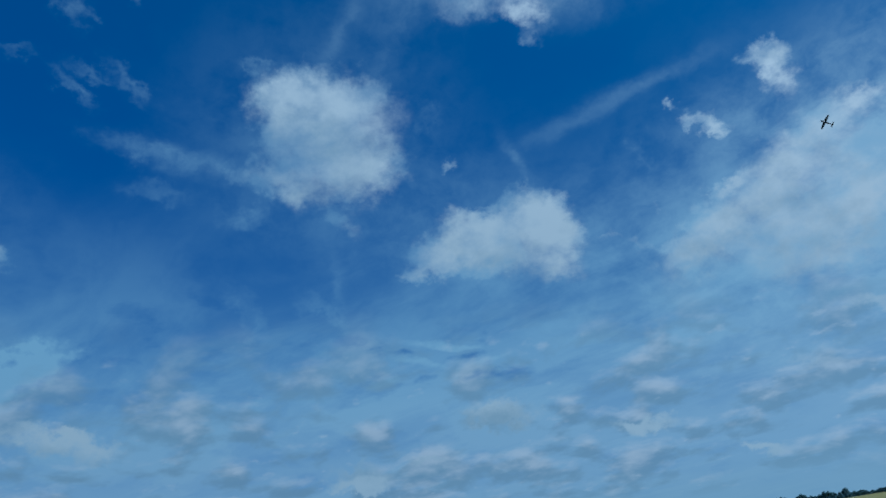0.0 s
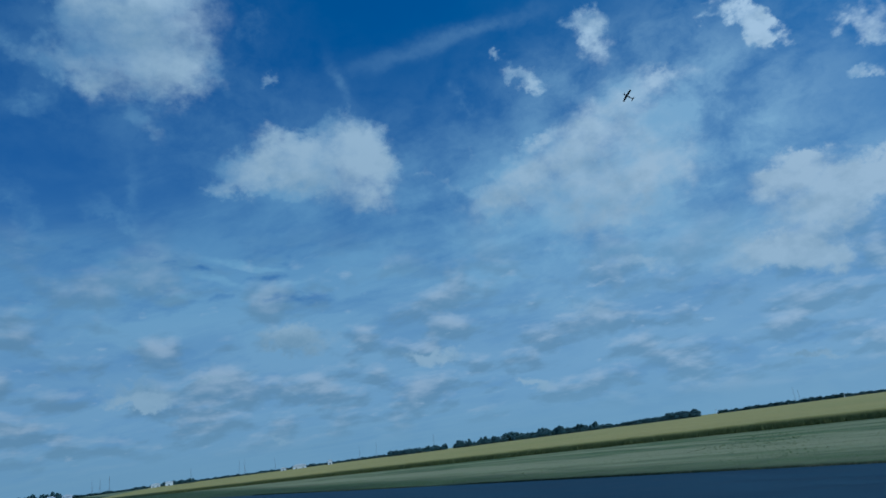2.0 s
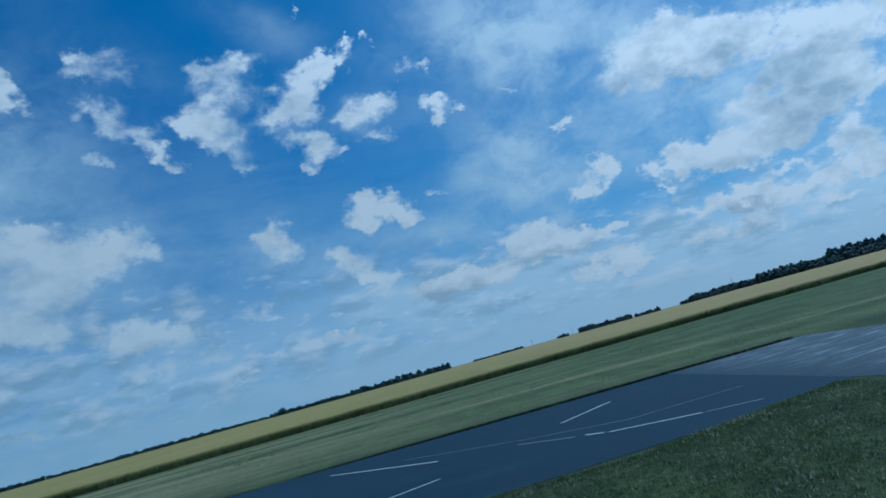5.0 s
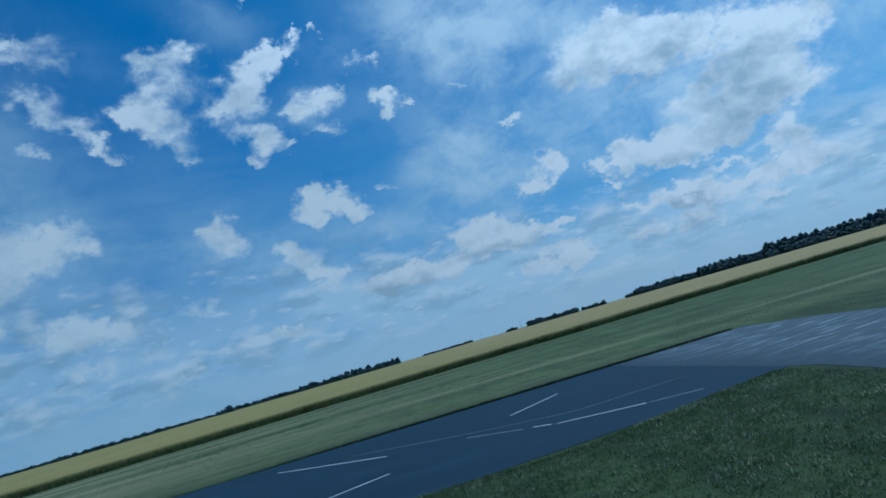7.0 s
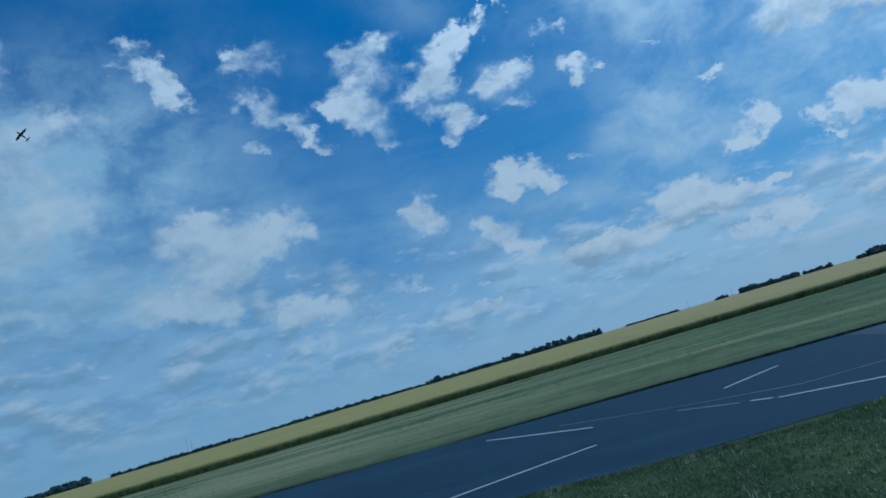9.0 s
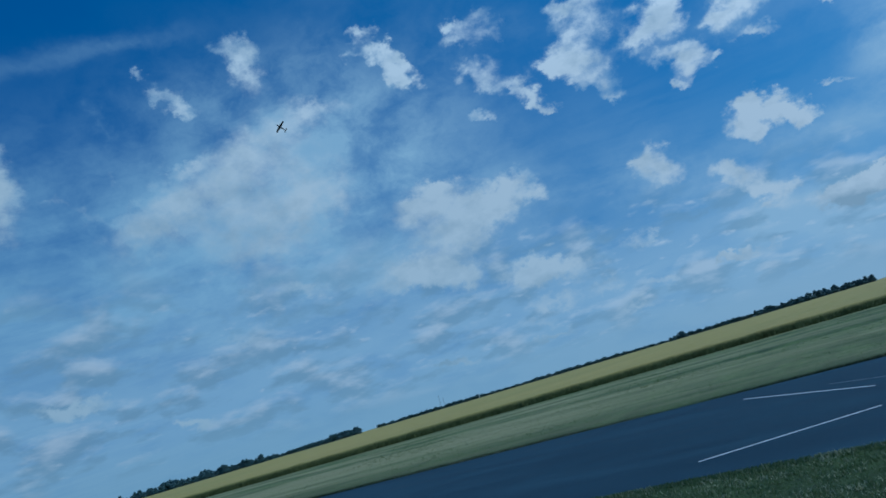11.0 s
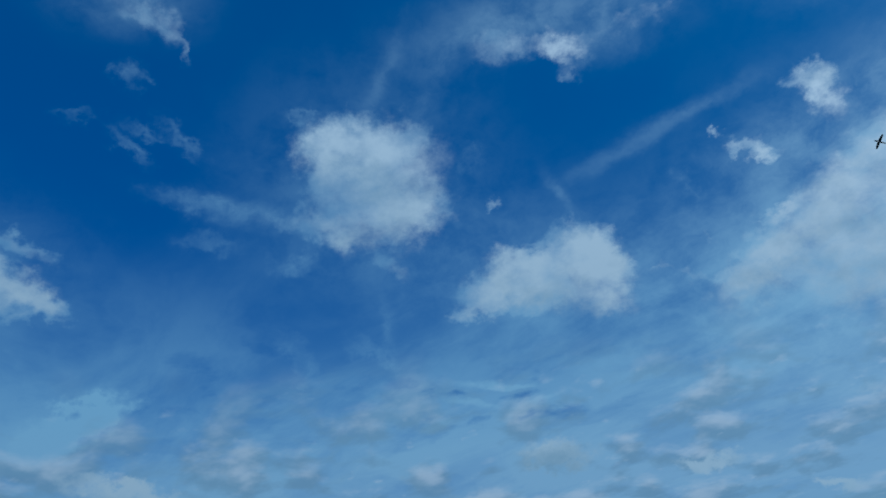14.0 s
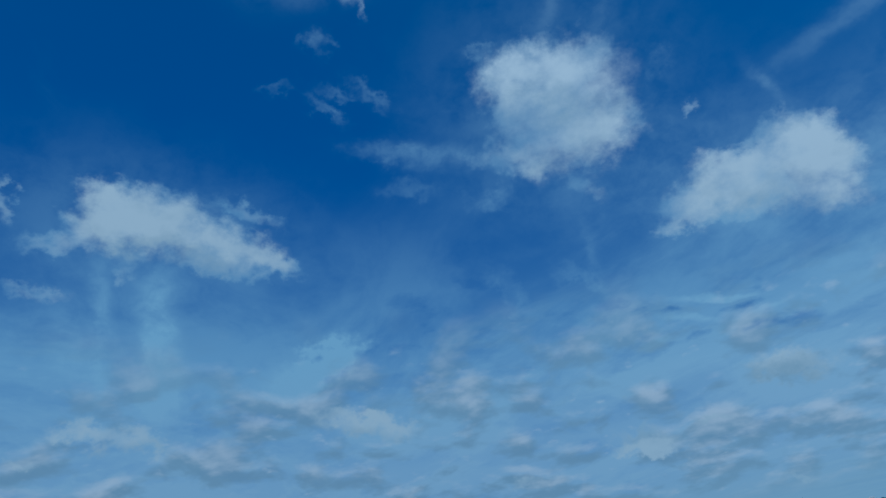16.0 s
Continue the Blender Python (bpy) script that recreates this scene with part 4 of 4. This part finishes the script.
# ---- trees ----
def crown(bm, rng, h, w, lift, clumps, ragged):
    """Clumps of leaves about a loose crown, with loose sprays at the outline."""
    for _ in range(clumps):
        f = rng.random()
        z = lift + (h - lift) * f
        room = w * (1 - max(0.0, 2 * f - 0.95) ** 3 * 0.72)
        a, r = rng.uniform(0, 2 * pi), room * math.sqrt(rng.random()) * 0.8
        c, size = Vector((r * cos(a), r * sin(a), z)), rng.uniform(0.09, 0.17) * h
        made = bmesh.ops.create_icosphere(bm, subdivisions=1, radius=1.0)
        for v in made["verts"]:
            k = 1 + rng.uniform(-0.35, 0.35)
            v.co = c + Vector((v.co.x * size * k, v.co.y * size * k, v.co.z * size * k * 0.8))
        for _ in range(ragged):
            d = Vector((rng.uniform(-1, 1), rng.uniform(-1, 1), rng.uniform(-0.5, 1))).normalized()
            p = c + d * size * rng.uniform(0.75, 1.12)
            s = 0.035 * h * rng.uniform(0.6, 1.4)
            bm.faces.new([bm.verts.new(p + Vector((rng.uniform(-s, s), rng.uniform(-s, s), rng.uniform(-s, s)))) for _ in range(3)])


def make_tree(seed, slim, lift):
    rng = random.Random(seed)
    root = new("tree")
    bm = bmesh.new()
    tube(bm, (0, 0, -0.05), (0.01, 0, 0.30), 0.032, 0.022, 7)
    tube(bm, (0.01, 0, 0.29), (0.03, 0.01, 0.72), 0.022, 0.008, 6)
    for i in range(4):
        a = rng.uniform(0, 2 * pi)
        z = rng.uniform(0.28, 0.5)
        tube(bm, (0.01, 0, z), (slim * 0.6 * cos(a), slim * 0.6 * sin(a), z + 0.25), 0.011, 0.004, 5)
    part("trunk", bm, BARK, root, "", True)
    bm = bmesh.new()
    crown(bm, rng, 0.92, slim, lift, 80, 12)
    part("crown", bm, HAZED_LEAVES, root)
    return root


KINDS = [make_tree(11, 0.46, 0.03), make_tree(12, 0.56, 0.02), make_tree(13, 0.28, 0.03), make_tree(14, 0.70, 0.02), make_tree(15, 0.40, 0.03)]
for ob in KINDS:
    tagged(ob, "dark green broadleaf tree in a distant row", "tree", "far tree rows")
first_tree = set()


def stand_tree(which, turn, dist, tall, spread, rng):
    m = pose(dist * sin(radians(turn)), dist * cos(radians(turn)), 0, 0, 0, rng.uniform(0, 360)) @ Matrix.Diagonal((tall * spread, tall * spread, tall, 1))
    ob = KINDS[which]
    if which in first_tree:
        ob = copy_thing(ob, m)
    first_tree.add(which)
    ob.matrix_basis = m
    return ob


far_parts = []


def join_tree(which, turn, dist, tall, spread, rng):
    crown_mesh = next(o for o in KINDS[which].children if o.name.startswith("crown")).data
    v = np.empty(len(crown_mesh.vertices) * 3)
    crown_mesh.vertices.foreach_get("co", v)
    v = v.reshape(-1, 3) * (tall * spread, tall * spread, tall) + (dist * sin(radians(turn)), dist * cos(radians(turn)), 0)
    far_parts.append((v, [tuple(f.vertices) for f in crown_mesh.polygons]))


def far_woods():
    verts, faces, n = [], [], 0
    for v, f in far_parts:
        verts.append(v)
        faces += [tuple(i + n for i in g) for g in f]
        n += len(v)
    me = bpy.data.meshes.new("distant_woods")
    me.from_pydata(np.concatenate(verts).tolist(), [], faces)
    me.materials.append(HAZED_LEAVES)
    return tagged(new("distant_woods", me), "low dark line of far hedges and woods", "woods", kind="stuff")


def tree_row(t0, t1, high, dist, kinds, seed, spread=1.0, uneven=0.3, step=0.5):
    """Trees between two compass turns; high is their height in degrees as seen from the field."""
    rng = random.Random(seed)
    t = t0
    while t <= t1:
        k = 1 + rng.uniform(-uneven, uneven)
        d = dist * rng.uniform(0.96, 1.04)
        tall = d * tan(radians(high * 0.84 * k)) + 0.6
        (join_tree if high < 8.5 * PX else stand_tree)(rng.choice(kinds), t, d, tall, spread * rng.uniform(0.9, 1.2), rng)
        if high >= 8.5 * PX:
            join_tree(3, t + high * rng.uniform(-0.3, 0.3), d * 0.99, tall * rng.uniform(0.45, 0.7), 1.1, rng)
        t += high * step * spread * rng.uniform(0.7, 1.25)


PX = 0.0425
tree_row(-94.1, -89.7, 6 * PX, 900, (0, 1, 3), 50, 1.2)
tree_row(-88.4, -85.6, 13 * PX, 760, (0, 1, 4), 51, 1.0)
tree_row(-84.7, -79.0, 4 * PX, 1200, (1, 3), 52, 2.0)
tree_row(-79.0, -77.0, 8 * PX, 900, (0, 1, 3), 53, 1.2)
tree_row(-77.0, -70.2, 4 * PX, 1200, (1, 3), 54, 1.8)
tree_row(-70.2, -62.6, 5 * PX, 1300, (0, 1, 3), 55, 1.6)
tree_row(-62.4, -58.0, 10 * PX, 820, (0, 1, 4), 56, 1.0)
tree_row(-57.4, -53.4, 13 * PX, 800, (0, 2, 4), 57, 0.95)
tree_row(-53.3, -51.0, 17 * PX, 780, (0, 1, 3), 58, 1.0)
tree_row(-50.9, -46.3, 15 * PX, 800, (0, 1, 4), 59, 1.0)
tree_row(-46.1, -42.3, 8 * PX, 900, (0, 1, 3), 60, 1.2)
tree_row(-41.0, -38.7, 15 * PX, 760, (1, 3), 61, 1.1, 0.12, 0.35)
tree_row(-43.7, -41.1, 9 * PX, 780, (1, 3), 161, 1.2, 0.2, 0.4)
tree_row(-37.2, -33.9, 6 * PX, 1100, (1, 3), 62, 1.4)
tree_row(-33.9, -28.5, 7 * PX, 1100, (0, 1, 3), 63, 1.3)
tree_row(-28.3, -24.6, 5 * PX, 1200, (1, 3), 64, 1.7)
tree_row(-24.6, -17.1, 7 * PX, 1100, (0, 1, 3), 65, 1.4)
tree_row(-17.1, -13.8, 5 * PX, 1200, (1, 3), 66, 1.7)
tree_row(-13.5, -12.3, 12 * PX, 900, (0, 1), 67, 1.0)
tree_row(-12.0, -7.3, 8 * PX, 1000, (0, 1, 3), 68, 1.2)
tree_row(-7.1, -3.6, 11 * PX, 950, (0, 1, 3), 69, 1.1)
tree_row(-3.4, 0.8, 12 * PX, 950, (0, 1, 2), 70, 1.0, 0.45)
tree_row(2.9, 6.9, 4 * PX, 1300, (1, 3), 71, 1.9)
tree_row(9.8, 10.6, 7 * PX, 1000, (0, 1), 72, 1.1)
tree_row(11.7, 12.7, 13 * PX, 800, (1, 3), 73, 1.0, 0.1, 0.4)
tree_row(12.8, 15.7, 11 * PX, 810, (0, 1, 3), 173, 1.0, 0.25, 0.45)
tree_row(16.1, 17.6, 7 * PX, 900, (0, 1, 3), 74, 1.2)
tree_row(17.8, 18.0, 9 * PX, 880, (0,), 174, 1.0)
tree_row(19.7, 20.7, 8 * PX, 820, (1, 3), 175, 1.2, 0.15, 0.4)
tree_row(20.5, 25.4, 15 * PX, 800, (1, 3, 0), 75, 1.1, 0.12, 0.35)
tree_row(25.4, 27.7, 22 * PX, 700, (0, 1, 3), 76, 1.0, 0.12, 0.4)
tree_row(27.7, 30.8, 21 * PX, 680, (0, 1, 3), 77, 1.0, 0.2, 0.4)
tree_row(30.4, 39.2, 28 * PX, 620, (0, 1, 4), 78, 0.9, 0.15, 0.4)
tree_row(29.6, 40.2, 15 * PX, 590, (1, 3), 79, 1.0, 0.2, 0.5)
tree_row(40.7, 50.0, 20 * PX, 650, (0, 1, 4), 80, 1.0)


far_woods()


# ---- farm buildings, masts ----
def shed(turn, dist, width, deep, tall, rise, doors):
    root = new("farm_shed")
    root.matrix_basis = pose(dist * sin(radians(turn)), dist * cos(radians(turn)), 0, 0, 0, -turn)
    bm = bmesh.new()
    box(bm, (-width / 2, 0, -0.1), (width / 2, deep, tall))
    part("wall", bm, WHITE_WALL, root)
    bm = bmesh.new()
    o, n = 0.35, 9
    arc = [(-(width / 2 + o) * cos(pi * i / (n - 1)), tall + 0.02 + rise * sin(pi * i / (n - 1))) for i in range(n)]
    front = [bm.verts.new((x, -o, z)) for x, z in arc]
    back = [bm.verts.new((x, deep + o, z)) for x, z in arc]
    for i in range(n - 1):
        bm.faces.new((front[i], front[i + 1], back[i + 1], back[i]))
    bm.faces.new(front[::-1])
    bm.faces.new(back)
    bm.faces.new((front[0], back[0], back[-1], front[-1]))
    part("roof", bm, ROOF, root, "pale sheet metal roof")
    for i in range(doors):
        x = width * ((i + 0.5) / doors - 0.5)
        bm = bmesh.new()
        # solid dark panel on the wall, its colour standing for the shade inside
        box(bm, (x - 0.6, -0.06, 0), (x + 0.6, -0.005, tall * 0.6))
        part("door", bm, DOORWAY_SHADE, root, "dark panel painted as the shade of an open doorway")
    return tagged(root, "white metal farm shed on the far side of the fields", "shed", "far sheds")


def mast(turn, dist, tall):
    root = new("mast")
    root.matrix_basis = pose(dist * sin(radians(turn)), dist * cos(radians(turn)), 0, 0, 0, -turn)
    w = tall * 0.035
    for x, y in ((-w, -w), (w, -w), (0, w)):
        bm = bmesh.new()
        tube(bm, (x, y, -0.1), (x * 0.25, y * 0.25, tall), 0.11, 0.06, 5)
        part("leg", bm, STEEL, root)
    for i in range(5):
        f = (i + 1) / 6
        k = 1 - 0.75 * f
        bm = bmesh.new()
        tube(bm, (-w * k, -w * k, tall * f), (w * k, -w * k, tall * f), 0.05, 0.05, 4)
        part("cross_bar", bm, STEEL, root)
    return tagged(root, "thin grey steel lattice mast beyond the fields", "mast", "far masts")


def marker_post(turn, dist, tall):
    root = new("marker_post")
    root.matrix_basis = pose(dist * sin(radians(turn)), dist * cos(radians(turn)), 0, 0, 0, -turn)
    bm = bmesh.new()
    tube(bm, (0, 0, -0.1), (0, 0, tall), 0.32, 0.28, 8)
    part("pole", bm, WHITE_WALL, root)
    bm = bmesh.new()
    box(bm, (-0.55, -0.35, tall), (0.55, 0.35, tall + 0.8))
    part("head", bm, WHITE_WALL, root)
    return tagged(root, "white post standing at the far field edge", "post", "white posts")


shed(-69.4, 860, 15, 22, 3.2, 2.6, 2)
shed(-70.6, 880, 6, 8, 3.0, 1.2, 1)
shed(-67.1, 900, 5, 7, 5.0, 1.4, 1)
shed(-79.6, 850, 9, 14, 3.2, 1.5, 2)
shed(-78.7, 870, 8, 12, 3.6, 1.6, 1)
shed(-86.2, 640, 6, 9, 2.8, 1.4, 1)
shed(-85.2, 650, 7, 9, 2.6, 1.6, 1)
for turn, dist, tall in ((-83.7, 1250, 22), (-83.2, 1250, 24), (-82.6, 1250, 25), (-77.2, 1200, 22), (-73.8, 1250, 26), (-73.4, 1250, 27), (-71.2, 1250, 22), (-64.8, 1250, 24),
                         (-63.5, 1250, 26), (-59.0, 1200, 26), (-32.1, 1200, 24), (-31.8, 1200, 20), (7.7, 1150, 11), (11.0, 1150, 12), (23.5, 900, 17)):
    mast(turn, dist, tall)
for turn, dist in ((-29.0, 900), (-67.2, 880), (-37.5, 880), (-12.7, 900)):
    marker_post(turn, dist, 5.0)


# ---- the model aircraft in the air ----
def model_aircraft(at, wing_way, nose_way):
    root = new("model_airplane")
    n = Vector(nose_way).normalized()
    w = Vector(wing_way).normalized()
    w = (w - n * w.dot(n)).normalized()
    u = n.cross(w) * -1
    root.matrix_basis = Matrix.Translation(at) @ Matrix((w, n, u)).transposed().to_4x4()
    bm = bmesh.new()
    rings = []
    for y, r, z in ((0.56, 0.035, 0), (0.50, 0.070, 0), (0.30, 0.085, 0.01), (0.05, 0.085, 0.02), (-0.25, 0.055, 0.02), (-0.55, 0.022, 0.025)):
        rings.append([bm.verts.new((r * cos(2 * pi * i / 10), y, z + 1.15 * r * sin(2 * pi * i / 10))) for i in range(10)])
    for a, b in zip(rings, rings[1:]):
        for i in range(10):
            bm.faces.new((a[i], a[(i + 1) % 10], b[(i + 1) % 10], b[i]))
    bm.faces.new(rings[0][::-1])
    bm.faces.new(rings[-1])
    part("fuselage", bm, FOIL, root, "", True)

    def plane_form(half, root_c, tip_c, y0, sweep, z, thick, rise):
        bm = bmesh.new()
        cols = []
        for f in (-1, -0.94, -0.6, 0, 0.6, 0.94, 1):
            a = abs(f)
            ch = root_c + (tip_c - root_c) * a if a < 0.97 else tip_c * 0.55
            mid = y0 - sweep * a
            zz, th = z + rise * a, thick * (1 - 0.6 * a)
            cols.append([bm.verts.new((f * half, mid + ch * k, zz + th * s)) for k, s in ((0.5, 0), (0.22, 0.5), (-0.5, 0.05), (-0.5, -0.05), (0.22, -0.4))])
        for p, q in zip(cols, cols[1:]):
            for i in range(5):
                bm.faces.new((p[i], q[i], q[(i + 1) % 5], p[(i + 1) % 5]))
        bm.faces.new(cols[0])
        bm.faces.new(cols[-1][::-1])
        return bm

    part("wing", plane_form(0.72, 0.27, 0.15, 0.20, 0.03, -0.03, 0.035, 0.06), FOIL, root)
    part("tailplane", plane_form(0.26, 0.13, 0.09, -0.52, 0.02, 0.03, 0.012, 0), FOIL, root)
    bm = bmesh.new()
    prism(bm, [(-0.45, 0.0), (-0.60, 0.0), (-0.62, 0.17), (-0.54, 0.19)], -0.006, 0.006)
    bmesh.ops.transform(bm, matrix=Matrix(((0, 0, 1, 0), (1, 0, 0, 0), (0, 1, 0, 0.03), (0, 0, 0, 1))), verts=bm.verts)
    part("fin", bm, FOIL, root)
    bm = bmesh.new()
    tube(bm, (0, 0.55, 0), (0, 0.63, 0), 0.036, 0.006, 8)
    part("spinner", bm, PROP, root)
    bm = bmesh.new()
    box(bm, (-0.15, 0.585, -0.014), (0.15, 0.595, 0.014))
    part("propeller", bm, PROP, root)
    bm = bmesh.new()
    bmesh.ops.create_uvsphere(bm, u_segments=10, v_segments=6, radius=1.0)
    for v in bm.verts:
        v.co = Vector((v.co.x * 0.055, 0.08 + v.co.y * 0.15, 0.09 + v.co.z * 0.06))
    part("canopy", bm, PROP, root, "smoked clear canopy", True)
    return tagged(root, "dark low-wing model airplane banking in the open sky", "model airplane")


def sky_way(turn, tilt):
    return Vector((sin(radians(turn)) * cos(radians(tilt)), cos(radians(turn)) * cos(radians(tilt)), sin(radians(tilt))))


PLANE_AT = 80.0
model_aircraft(Vector((0, 0, EYE)) + sky_way(-38.84, 24.69) * PLANE_AT, sky_way(-38.46, 25.20) - sky_way(-39.53, 24.32), sky_way(-39.20, 24.99) - sky_way(-38.49, 24.36))


# ---- grass blades near the camera ----
def lawn():
    rng = np.random.default_rng(7)
    n = 170000
    x = rng.uniform(-5.0, 6.3, n)
    y = 2.2 + 8.4 * rng.random(n) ** 0.9
    lump = np.array([0.6 * noise.noise((a * 2.6, b * 2.2, 0)) + 1.0 * noise.noise((a * 9, b * 7, 2)) + 0.4 * noise.noise((a * 0.8, b * 0.8, 5)) for a, b in zip(x, y)])
    keep = (y < 9.3 + 0.36 * np.maximum(0, x - 2.2) + 0.10 * lump) & ((x < 5.75) | (y < 2.6)) & (rng.random(n) < 0.62 + 0.6 * lump)
    x, y, lump = x[keep], y[keep], lump[keep]
    ob = blade_mesh("lawn", x, y, np.zeros(len(x)), 0.03 * (1 + 0.95 * np.clip(lump, -0.8, 1.2)), BLADES, 1.3, 0.007)
    return tagged(ob, "short green lawn blades with dry tips", "grass", kind="stuff")


def fringe(name, edge, x0, x1, n, side, tall, mat, label):
    rng = np.random.default_rng(n)
    x = rng.uniform(x0, x1, n)
    y = np.array([edge(a) for a in x]) + side * (np.abs(rng.normal(0, 0.12, n)) - 0.05)
    ob = blade_mesh(name, x, y, np.zeros(n), np.full(n, tall), mat, 0.7, 0.012)
    return tagged(ob, label, "grass", kind="stuff")


def strip_grass():
    """Mown blades standing over the strip between the runway and the wheat."""
    rng = np.random.default_rng(17)
    n = 190000
    x = rng.uniform(-40, 48, n)
    y = 17 + 55 * rng.random(n) ** 1.3
    lump = np.array([noise.noise((a * 0.45, b * 0.45, 3)) + 0.7 * noise.noise((a * 0.13, b * 0.13, 8)) for a, b in zip(x, y)])
    paved = (x < 10.3) & (y < 19.35 + 0.01 * x)
    keep = (y < 56.8 + 0.18 * x) & ~paved & (rng.random(n) < (0.40 + 0.25 * lump) * np.clip((x + 40) / 40, 0, 1))
    x, y, lump = x[keep], y[keep], lump[keep]
    ob = blade_mesh("strip_grass", x, y, np.full(len(x), -0.02), 0.035 * (1 + 0.5 * np.clip(lump, -0.6, 1.0)), STRIP, 2.0, 0.03)
    return tagged(ob, "mown grass of the strip before the wheat", "grass", kind="stuff")


lawn()
strip_grass()
fringe("far_edge_grass", far_edge, -60, 9.5, 26000, 1, 0.07, SHADOWED_EDGE, "taller tufted grass along the far runway edge, coloured dark as its shadow line")
fringe("near_edge_grass", near_edge, -12, 5.6, 9000, -1, 0.04, BLADES, "ragged grass along the near runway edge")
